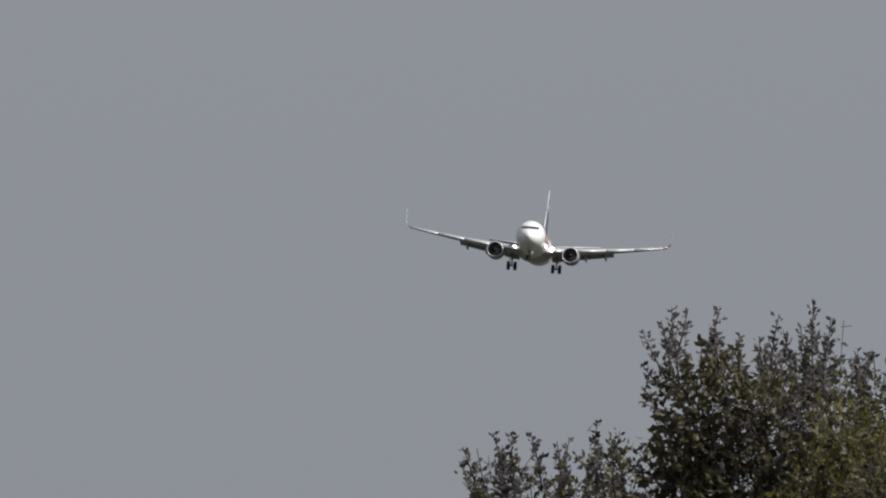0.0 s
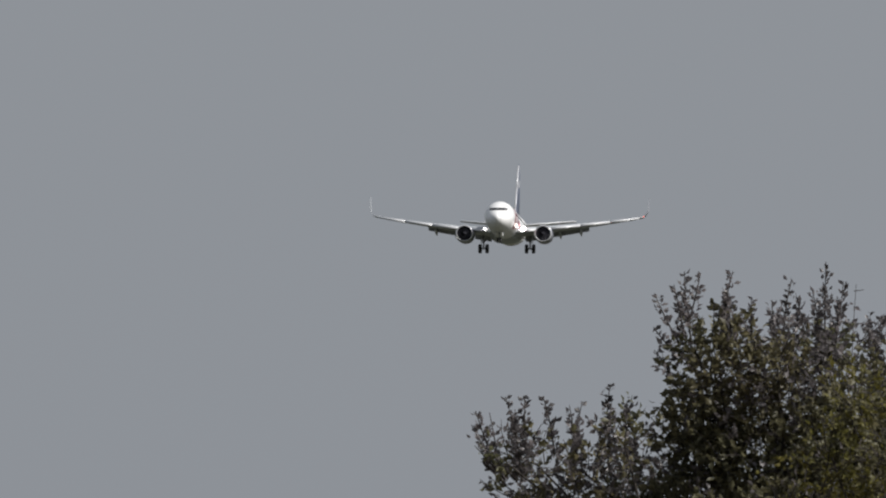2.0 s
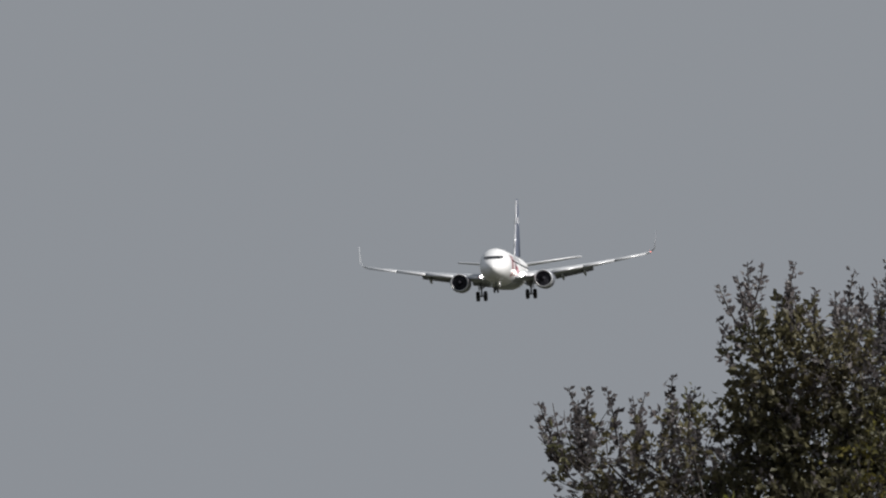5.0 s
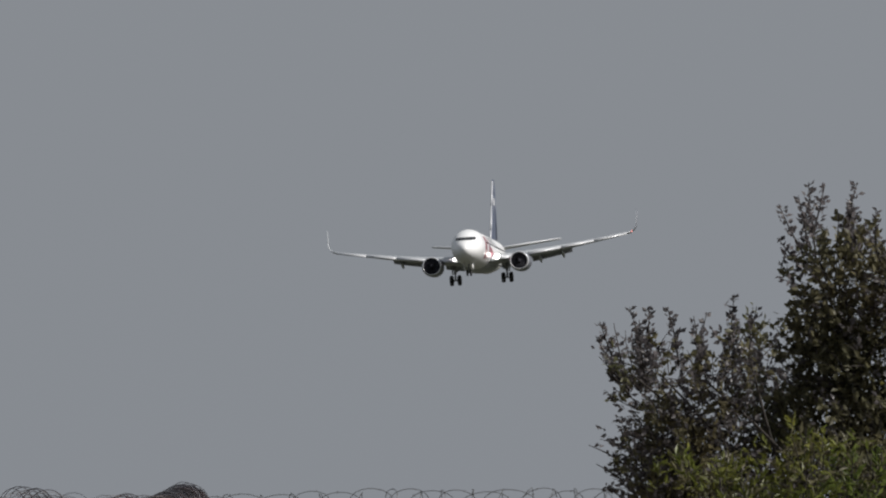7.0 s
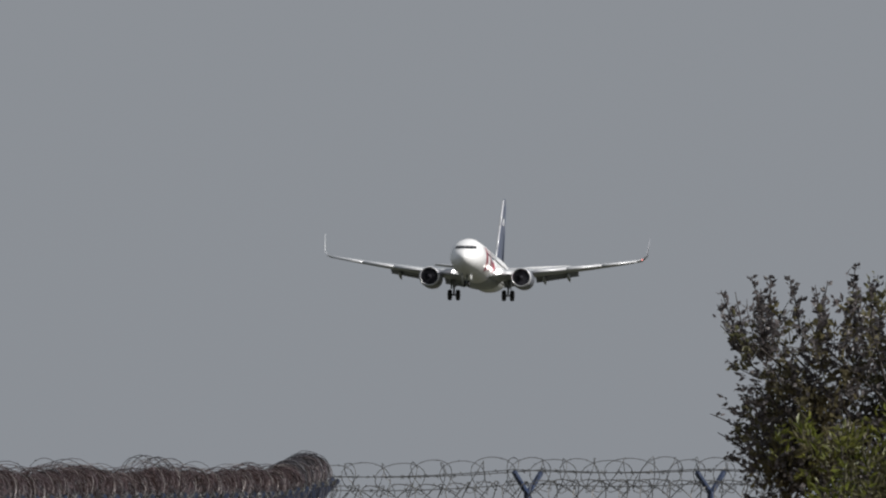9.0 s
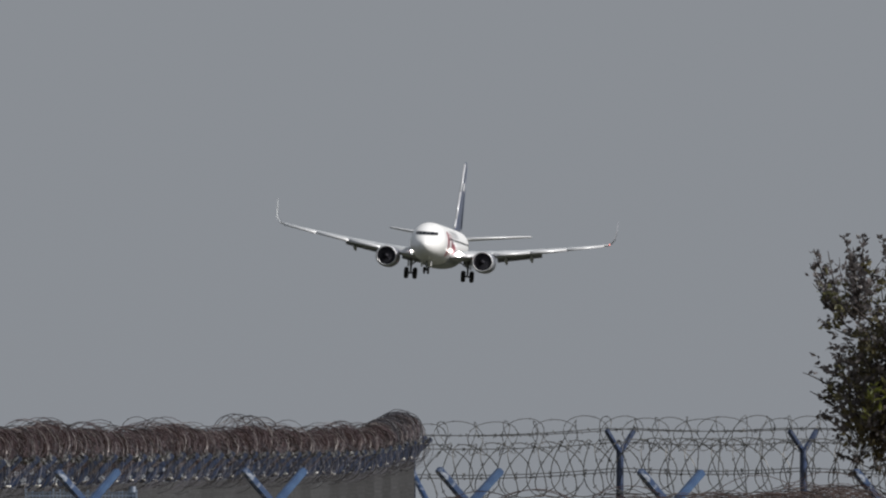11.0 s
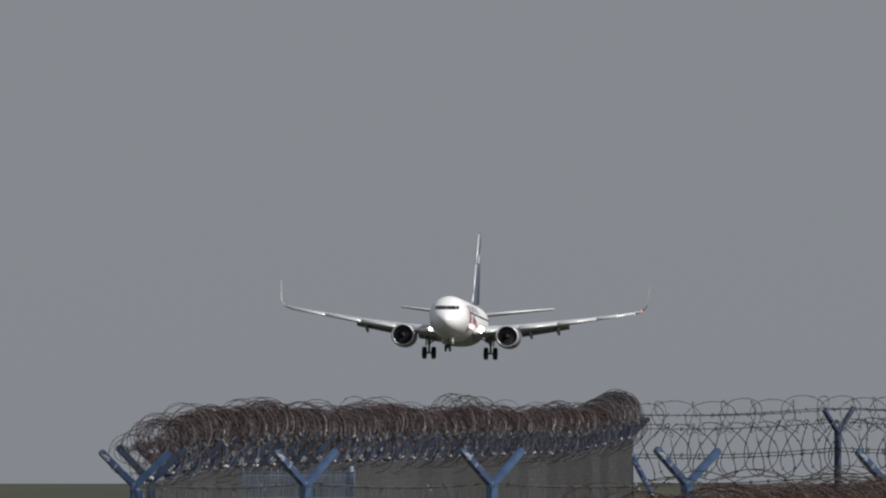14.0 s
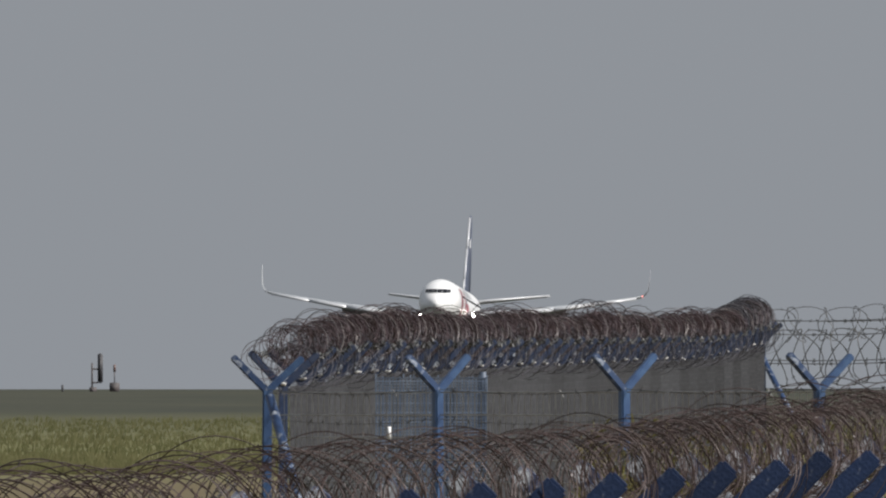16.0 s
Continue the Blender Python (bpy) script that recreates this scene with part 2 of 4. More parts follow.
def body_at(s):
    for a, b in zip(BODY, BODY[1:]):
        if s <= b[0]:
            k = (s - a[0]) / (b[0] - a[0])
            return [a[i] + k * (b[i] - a[i]) for i in (1, 2, 3)]
    return list(BODY[-1][1:])


def side_x(s, z):
    w, top, low = body_at(s)
    c, h = (top + low) / 2, (top - low) / 2
    return w * math.sqrt(max(0.0, 1 - ((z - c) / h) ** 2))


def front_s(x, z):
    lo, hi = 0.0, 6.0
    for _ in range(30):
        mid = (lo + hi) / 2
        w, top, low = body_at(mid)
        inside = (x / w) ** 2 + ((z - (top + low) / 2) / ((top - low) / 2)) ** 2 < 1
        lo, hi = (lo, mid) if inside else (mid, hi)
    return (lo + hi) / 2


def airfoil(x, s0, s1, z, thick, droop=0.0):
    """Closed wing section across the chord from s0 to s1 at span x."""
    chord, pts = s1 - s0, []
    prof = [(1.0, 0.0), (0.75, 0.32), (0.5, 0.52), (0.3, 0.6), (0.12, 0.48), (0.03, 0.26), (0.0, 0.0), (0.03, -0.2), (0.12, -0.32), (0.3, -0.4), (0.5, -0.34), (0.75, -0.16)]
    for c, h in prof:
        pts.append((x, s0 + c * chord - 16, z + h * thick * chord - droop * c * chord))
    return pts


def wing_line(x):
    """Leading edge, trailing edge and height of the wing at span x."""
    lead = 12.3 + 0.55 * (x - 1.8)
    trail = 19.9 if x < 5.8 else 19.9 + (x - 5.8) * 0.20
    return lead, trail, -1.05 + 0.115 * (x - 1.8) + 0.75 * (max(x, 0) / 17) ** 2


def surface_patch(rows):
    bm = bmesh.new()
    skin(bm, [ring(bm, r) for r in rows], cap=False, closed=False)
    bmesh.ops.recalc_face_normals(bm, faces=bm.faces)
    return bm


def side_patch(side, s_of, z_lo, z_hi, n=8, out=0.02):
    """A skin-tight marking on the fuselage side; s_of gives its front and rear edge at a height."""
    rows = []
    for i in range(n + 1):
        z = z_lo + (z_hi - z_lo) * i / n
        a, b = s_of(i / n)
        rows.append([(side * (side_x(a + (b - a) * k / 5, z) + out), a + (b - a) * k / 5 - 16, z) for k in range(6)])
    return surface_patch(rows)


def wheel(parent, name, x, s, z, r, w):
    prof = [(-0.5, 0.62), (-0.5, 0.86), (-0.38, 0.97), (-0.15, 1.0), (0.15, 1.0), (0.38, 0.97), (0.5, 0.86), (0.5, 0.62)]
    bm = loft([[(x + a * w, s - 16 + b * r * math.cos(6.28319 * i / 20), z + b * r * math.sin(6.28319 * i / 20)) for i in range(20)] for a, b in prof])
    tyre = part(name, bm, M_RUBBER, parent, "black rubber aircraft tyre")
    hub = tube(bmesh.new(), (x - w * 0.42, s - 16, z), (x + w * 0.42, s - 16, z), r * 0.56, n=16)
    part("hub", hub, M_STRUT, tyre, "grey metal wheel hub")


def build_airliner():
    jet = new("airliner")
    tagged(jet, "white twin-engine airliner with winglets, gear and flaps down", "airplane")
    n = 40
    secs = []
    fine = []
    for a, b in zip(BODY, BODY[1:]):
        k = max(1, int((b[0] - a[0]) / 1.5))
        fine += [a[0] + (b[0] - a[0]) * i / k for i in range(k)]
    for s in fine + [38.1]:
        w, top, low = body_at(s)
        secs.append([(w * math.sin(6.28319 * i / n), s - 16, (top + low) / 2 + (top - low) / 2 * math.cos(6.28319 * i / n)) for i in range(n)])
    hull = part("fuselage", loft(secs), M_WHITE, jet, "white painted airliner fuselage")
    # belly fairing between the wings
    bel = []
    for i in range(11):
        k = i / 10
        f = math.sin(math.pi * k) ** 0.5
        bel.append([(max(0.05, 2.12 * f) * math.cos(a), 11.2 + 10.6 * k - 16, -1.25 - max(0.05, 1.05 * f) * math.sin(a)) for a in [math.pi * j / 14 * 1.16 - 0.25 for j in range(15)]])
    part("belly_fairing", surface_patch(bel), M_WING, jet, "grey belly fairing between the wings")
    # windscreen panes
    for x0, x1, za, zb in [(0.015, 0.41, 0.60, 0.95), (0.43, 0.81, 0.60, 0.96), (0.83, 1.10, 0.64, 0.95)]:
        for side in (1, -1):
            rows = [[(side * x, front_s(x, z) - 16 - 0.03, z + 0.012) for x in [x0 + (x1 - x0) * i / 4 for i in range(5)]] for z in [za + (zb - za) * j / 4 for j in range(5)]]
            part("windscreen_pane", surface_patch(rows), M_GLASS, hull, "dark windscreen pane")
    # cabin windows and doors
    pane = bmesh.new()
    skin(pane, [ring(pane, [(o, 0.13 * math.cos(6.28319 * i / 10) , 0.18 * math.sin(6.28319 * i / 10)) for i in range(10)]) for o in (-0.012, 0.012)])
    pane = mesh_of("cabin_window", pane, M_GLASS)
    for side in (1, -1):
        for i in range(44):
            s = 6.2 + i * 0.51
            part("cabin_window", pane, M_GLASS, hull, "", pose(side * (side_x(s, 0.45) - 0.007), s - 16, 0.45))
        for s in (4.6, 29.0):
            part("cabin_door", side_patch(side, lambda k, s=s: (s, s + 0.86), -0.75, 1.15, out=0.012), M_WHITE, hull, "white cabin door")
    # livery: a bold curved mark, sweeping bands and a faded line of lettering as bars
    for side in (1, -1):
        part("livery_mark", side_patch(side, lambda k: (6.0 - 0.9 * math.sin(math.pi * k), 7.6 - 0.7 * math.sin(math.pi * k)), -1.25, 1.2, 10), M_RED, hull, "bold curved red mark")
        part("livery_mark", side_patch(side, lambda k: (8.3 + 0.8 * math.sin(math.pi * k), 9.0 + 0.9 * math.sin(math.pi * k)), -1.1, 1.05, 10), M_RED, hull, "curved red stroke")
        part("livery_band", side_patch(side, lambda k: (13.0 - 4.5 * k * k, 15.6 - 3.6 * k * k), -1.9, 0.1, 10), M_RED, hull, "sweeping red band")
        part("livery_band", side_patch(side, lambda k: (11.2 - 1.3 * k, 11.9 - 1.2 * k), -1.6, 0.6, 10), M_NAVY, hull, "thin grey-blue band")
        for i in range(7):
            part("lettering_bar", side_patch(side, lambda k, i=i: (10.5 + i * 1.1, 11.2 + i * 1.1), 0.75, 1.45, 4), M_SLAT, hull, "pale grey lettering bar")
    # wings
    for side in (1, -1):
        secs = []
        for x in (0.8, 1.9, 3.5, 5.8, 8, 10.5, 13, 15.0, 16.2, 16.5):
            a, b, z = wing_line(x)
            th = 0.145 - 0.04 * x / 17
            secs.append([(side * p[0], p[1], p[2]) for p in airfoil(x, a, b, z, th, 0.02)])
        wing = part("wing", loft(secs), M_WING, jet, "grey swept wing")
        tip_a, tip_b, tip_z = wing_line(16.5)
        secs = []
        for k in (0.0, 0.12, 0.3, 0.6, 1.0):
            out = 16.5 + 0.5 * math.sin(min(1, k * 3) * 1.3) + 0.18 * k
            up = tip_z + 0.03 + 2.45 * (k - 0.12 * math.sin(math.pi * k) * (1 - k))
            s0, ch = tip_a + 1.7 * k, (tip_b - tip_a) * (1 - 0.62 * k)
            secs.append([(side * (out + h * 0.032), s0 + c * ch - 16, up + h * 0.02) for c, h in ((1, 0), (0.6, 0.9), (0.25, 1.1), (0, 0), (0.25, -1.1), (0.6, -0.9))])
        # left winglet coloured darker so its sunlit face sinks into the hazy sky
        part("winglet", loft(secs), M_FLAP if side > 0 else M_WING, wing, "slim upturned grey winglet")
        lamp = bmesh.new()
        bmesh.ops.create_uvsphere(lamp, u_segments=10, v_segments=6, radius=0.08)
        part("navigation_light", lamp, M_NAV if side > 0 else M_STRUT, wing, "small wingtip light", pose(side * 16.6, tip_a - 16.0, tip_z + 0.05))
        # slats, in three pieces, forward of and below the leading edge
        for x0, x1 in ((2.5, 4.0), (5.7, 9.1), (9.14, 12.6), (12.64, 16.1)):
            secs = []
            for x in (x0, (x0 + x1) / 2, x1):
                a, b, z = wing_line(x)
                secs.append([(side * p[0], p[1], p[2]) for p in airfoil(x, a - 0.62 + 0.018 * x, a + 0.40 - 0.01 * x, z - 0.14, 0.38, -0.2)])
            part("slat", loft(secs), M_SLAT, wing, "pale extended leading-edge slat")
        # flaps, lowered
        for x0, x1 in ((2.1, 4.1), (5.5, 9.9)):
            for step, (back, low, chord, droop) in enumerate(((-0.75, 0.10, 1.30, 0.28), (0.45, 0.44, 0.70, 0.50))):
                secs = []
                for x in (x0, (x0 + x1) / 2, x1):
                    a, b, z = wing_line(x)
                    k = 1 - 0.04 * x
                    secs.append([(side * p[0], p[1], p[2]) for p in airfoil(x, b + back * k, b + (back + chord) * k, z - low * k, 0.16, droop)])
                part("flap", loft(secs), M_FLAP, wing, "lowered grey flap")
        secs = []
        for x in (10.4, 13.0, 15.6):
            a, b, z = wing_line(x)
            secs.append([(side * p[0], p[1], p[2]) for p in airfoil(x, b - 0.5, b + 0.06, z - 0.03, 0.14, 0.05)])
        part("aileron", loft(secs), M_WING, wing, "grey aileron")
        for x in (6.4, 8.9):
            a, b, z = wing_line(x)
            secs = []
            for k in range(9):
                f = max(0.06, math.sin(math.pi * k / 8) ** 0.7)
                s = b - 1.7 + 3.3 * k / 8
                secs.append([(side * x + 0.17 * f * math.cos(6.28319 * i / 10), s - 16, z - 0.32 - 0.55 * (k / 8) ** 1.5 + 0.30 * f * math.sin(6.28319 * i / 10)) for i in range(10)])
            part("flap_track_fairing", loft(secs), M_WING, wing, "canoe-shaped flap fairing")
        # engine
        ex, ez = side * 4.83, -1.45
        def hoop(s, r, flat=1.0):
            return [(ex + r * math.cos(6.28319 * i / 28), s - 16, ez + r * math.sin(6.28319 * i / 28) * (flat if math.sin(6.28319 * i / 28) < 0 else 1)) for i in range(28)]
        eng = part("engine_nacelle", loft([hoop(11.75, 1.06, 0.92), hoop(12.3, 1.14, 0.92), hoop(13.2, 1.17, 0.93), hoop(14.6, 1.12, 0.95), hoop(15.8, 0.95), hoop(16.2, 0.86)]), M_NACELLE, jet, "grey engine nacelle")
        bm = bmesh.new()
        skin(bm, [ring(bm, hoop(s, r, 0.93)) for s, r in ((11.86, 1.085), (11.68, 1.06), (11.56, 1.0), (11.54, 0.96), (11.58, 0.92))], cap=False)
        part("inlet_lip", bm, M_METAL, eng, "polished metal inlet lip")
        bm = bmesh.new()
        skin(bm, [ring(bm, hoop(s, r, 0.93)) for s, r in ((11.58, 0.915), (11.64, 0.88), (11.74, 0.84))], cap=False)
        bm.faces.new(ring(bm, hoop(11.735, 0.845, 0.93)))
        part("fan_duct", bm, M_DARK, eng, "dark engine intake")
        bm = bmesh.new()
        for i in range(24):
            a, b = 6.28319 * i / 24, 6.28319 * (i + 0.7) / 24
            bm.faces.new([bm.verts.new((ex + r * math.cos(g), s - 16, ez + r * math.sin(g))) for r, g, s in ((0.24, a, 11.66), (0.76, a, 11.66), (0.76, b, 11.72), (0.24, b, 11.72))])
        part("fan", bm, M_DARK, eng, "dark fan blades", smooth=False)
        part("spinner", loft([hoop(11.40, 0.03), hoop(11.5, 0.14), hoop(11.66, 0.24)]), M_DARK, eng, "dark spinner cone")
        part("exhaust_cone", loft([hoop(16.0, 0.7), hoop(16.9, 0.55), hoop(17.2, 0.5)]), M_STRUT, eng, "bare metal exhaust")
        secs = [[(ex - 0.2, a - 16, z), (ex + 0.2, a - 16, z), (ex + 0.2, b - 16, z), (ex - 0.2, b - 16, z)] for a, b, z in ((12.9, 16.0, ez + 1.0), (13.6, 17.2, -0.62))]
        part("pylon", loft(secs), M_WING, eng, "grey engine pylon")
        # main gear
        gx = side * 2.86
        leg = bmesh.new()
        tube(leg, (gx, 1.5, -0.95), (gx, 1.6, -2.1), 0.17, 0.15)
        tube(leg, (gx, 1.6, -2.1), (gx, 1.6, -2.82), 0.10)
        tube(leg, (gx - 0.45, 1.6, -2.85), (gx + 0.45, 1.6, -2.85), 0.09)
        tube(leg, (gx, 1.6, -2.0), (gx - side * 1.1, 1.5, -1.3), 0.07)
        tube(leg, (gx, 1.6, -2.2), (gx, 2.8, -1.1), 0.06)
        gear = part("main_landing_gear", leg, M_STRUT, jet, "lowered grey main landing gear")
        part("gear_door", block(bmesh.new(), (gx + side * 0.28 - 0.02, 1.0, -2.2), (gx + side * 0.28 + 0.02, 2.2, -1.2), 0.01), M_WING, gear, "grey gear door")
        for o in (-0.43, 0.43):
            wheel(gear, "tyre", gx + o, 17.6, -2.85, 0.57, 0.40)
        # landing light in the wing root
        lens = tube(bmesh.new(), (side * 2.38, 12.35 - 16, -0.8), (side * 2.38, 12.5 - 16, -0.8), 0.24 if side > 0 else 0.10, n=16)
        part("landing_light", lens, M_LAMP, wing, "bright landing light in the wing root")
        # tailplane
        secs = []
        for x, a, b, z in ((0.3, 32.6, 37.0, 1.2), (3.5, 34.5, 37.7, 1.62), (6.9, 36.5, 38.5, 2.05), (7.15, 36.9, 38.5, 2.08)):
            secs.append([(side * p[0], p[1], p[2]) for p in airfoil(x, a, b, z, 0.10)])
        part("tailplane", loft(secs), M_SLAT, jet, "pale horizontal tailplane")
    # fin with rudder and pale flash
    def fin_sec(z, a, b, th):
        return [(h * th, a + c * (b - a) - 16, z) for c, h in ((1, 0.1), (0.7, 0.7), (0.4, 1), (0.15, 0.8), (0, 0), (0.15, -0.8), (0.4, -1), (0.7, -0.7), (1, -0.1))]
    fin = part("fin", loft([fin_sec(1.5, 28.4, 36.6, 0.10), fin_sec(2.3, 30.6, 36.7, 0.22), fin_sec(3.2, 31.6, 36.9, 0.19), fin_sec(6.0, 34.1, 38.0, 0.12), fin_sec(8.9, 36.7, 38.9, 0.07), fin_sec(9.15, 37.1, 38.9, 0.04)]), M_FIN, jet, "dark blue tail fin")
    part("rudder", loft([fin_sec(2.4, 36.72, 38.2, 0.1), fin_sec(6.0, 38.02, 39.1, 0.07), fin_sec(8.6, 38.8, 39.5, 0.04)]), M_FIN, fin, "dark blue rudder")
    edge = bmesh.new()
    for z0, a0, z1, a1 in ((2.3, 30.6, 3.2, 31.6), (3.2, 31.6, 6.0, 34.1), (6.0, 34.1, 8.9, 36.7)):
        tube(edge, (0, a0 - 16 + 0.04, z0), (0, a1 - 16 + 0.04, z1), 0.10, n=8)
    part("leading_edge", edge, M_LEAD, fin, "pale leading edge")
    for side in (1, -1):
        rows = [[(side * (0.235 - 0.0187 * z), s - 16, z) for s in (35.3 + 0.9 * (z - 6.2), 36.5 + 0.75 * (z - 6.2))] for z in (6.2, 6.6, 7.0)]
        part("fin_flash", surface_patch(rows), M_WHITE, fin, "white flash on the fin")
    # nose gear
    leg = bmesh.new()
    tube(leg, (0, -11.9, -1.7), (0, -12.0, -2.7), 0.10, 0.08)
    tube(leg, (-0.28, -12.0, -2.85), (0.28, -12.0, -2.85), 0.06)
    tube(leg, (0, -12.0, -2.7), (0, -12.0, -2.85), 0.08)
    tube(leg, (0, -11.95, -2.4), (0, -10.9, -1.8), 0.05)
    gear = part("nose_landing_gear", leg, M_STRUT, jet, "lowered grey nose gear")
    for o in (-0.2, 0.2):
        wheel(gear, "tyre", o, 4.0, -2.85, 0.35, 0.2)
        part("gear_door", block(bmesh.new(), (o * 2.4 - 0.015, -12.9, -2.5), (o * 2.4 + 0.015, -11.4, -1.85), 0.008), M_WHITE, gear, "white nose gear door")
    part("taxi_light", tube(bmesh.new(), (0, -12.22, -2.2), (0, -12.12, -2.2), 0.04, n=12), M_LENS, gear, "unlit taxi light")
    return jet


airliner = build_airliner()


# ---- fences ----
def post_meshes(tone, arm_width):
    bm = bmesh.new()
    block(bm, (-0.045, -0.045, -1.0), (0.045, 0.045, 0.0), 0.012)
    post = mesh_of("post", bm, tone, False)
    bm = bmesh.new()
    block(bm, (-arm_width, -0.036, 0.0), (arm_width, 0.036, 0.475), 0.012 if arm_width < 0.05 else 0.005)
    arm = mesh_of("arm", bm, tone, False)
    bm = bmesh.new()
    block(bm, (-0.04, -0.055, -0.022), (0.04, 0.055, 0.022), 0.008)
    cap = mesh_of("bracket", bm, M_CAP)
    return post, arm, cap


def panel_mesh(pitch, rise, r, tone, name="mesh_panel", height=1.0):
    """Welded mesh, one metre long (stretched to its bay) and one unit high, hanging down from its top edge."""
    lines = [[(i * pitch, 0, 0), (i * pitch, 0, -height)] for i in range(int(1 / pitch) + 1)]
    lines += [[(0, 0, -j * rise), (1, 0, -j * rise)] for j in range(int(height / rise) + 1)]
    v, f = wires(lines, r, 3)
    return raw_mesh(name, v, f, tone)


def fence(name_label, joints, normals, tone, mesh_data, mesh_drop=0.05, strands=(), cap=False, strand_tone=None, mesh_side=0.0, arm_width=0.034, sunlit_tone=None):
    """Posts with V-shaped tops at joints, arms across the fence, mesh in each bay, strands of wire along it."""
    top = new("mesh_fence")
    tagged(top, name_label, "fence", "perimeter fences")
    base = Vector((joints[0][0], joints[0][1], ground_z(joints[0][1])))
    top.location = base
    post, arm, bracket = post_meshes(tone, arm_width)
    # left arms get the paler material, sunlight painted in with the wear
    sunlit_arm = post_meshes(sunlit_tone, arm_width)[1] if sunlit_tone else arm
    for p, ang in zip(joints, normals):
        p = Vector(p)
        g = ground_z(p.y)
        tilt = random.uniform(-1.2, 1.2)
        m = Matrix.Translation(p - base) @ pose(0, 0, 0, 0, tilt * 0.5, ang)
        part("post", post, tone, top, "", m @ Matrix.Diagonal((1, 1, p.z - g + 0.05, 1)))
        for a in (45, -45):
            part("arm", arm if a > 0 else sunlit_arm, tone, top, "peeling arm of a V top, coloured pale as sunlit" if sunlit_tone and a < 0 else "", m @ pose(0, 0, -0.04, 0, a + random.uniform(-2, 2), 0))
        if cap:
            part("bracket", bracket, M_CAP, top, "pale bracket at the arm joint", m @ pose(random.uniform(-0.02, 0.02), 0, random.uniform(-0.015, 0.01), 0, random.uniform(-25, 25), 0) @ Matrix.Diagonal((random.uniform(0.6, 1.1), 1, random.uniform(0.5, 0.95), 1)))
    for p, q in zip(joints, joints[1:]):
        p, q = Vector(p), Vector(q)
        d = q - p
        flat = Vector((d.x, d.y, 0)).length
        h = min(p.z - ground_z(p.y), q.z - ground_z(q.y)) - mesh_drop
        if mesh_data:
            rot = Matrix.Rotation(math.atan2(d.y, d.x), 4, "Z")
            shear = Matrix.Identity(4)
            shear[2][0] = d.z / flat
            part("mesh_panel", mesh_data, tone, top, "", Matrix.Translation(p - base - Vector((0, 0, mesh_drop))) @ rot @ Matrix.Translation((0, -mesh_side, 0)) @ Matrix.Diagonal((flat, 1, h, 1)))
    for across, up, r in strands:
        pts = []
        for i, (p, ang) in enumerate(zip(joints, normals)):
            n = Vector((math.cos(radians(ang)), math.sin(radians(ang)), 0))
            pts.append(Vector(p) + n * across + Vector((0, 0, up)) - base)
        line = []
        for p, q in zip(pts, pts[1:]):
            for k in range(12):
                line.append(p.lerp(q, k / 12) - Vector((0, 0, 0.05 * math.sin(math.pi * k / 12))))
        lines = [line]
        for p in line:          # barbs
            for _ in range(2):
                g = random.uniform(0, 6.28)
                o = Vector((0.02, 0.035 * math.cos(g), 0.035 * math.sin(g)))
                lines.append([p - o, p + o])
        v, f = wires(lines, r, 3)
        part("barbed_wire", raw_mesh("barbed_wire", v, f, strand_tone or M_WIRE), None, top, "barbed wire strand")
    return top


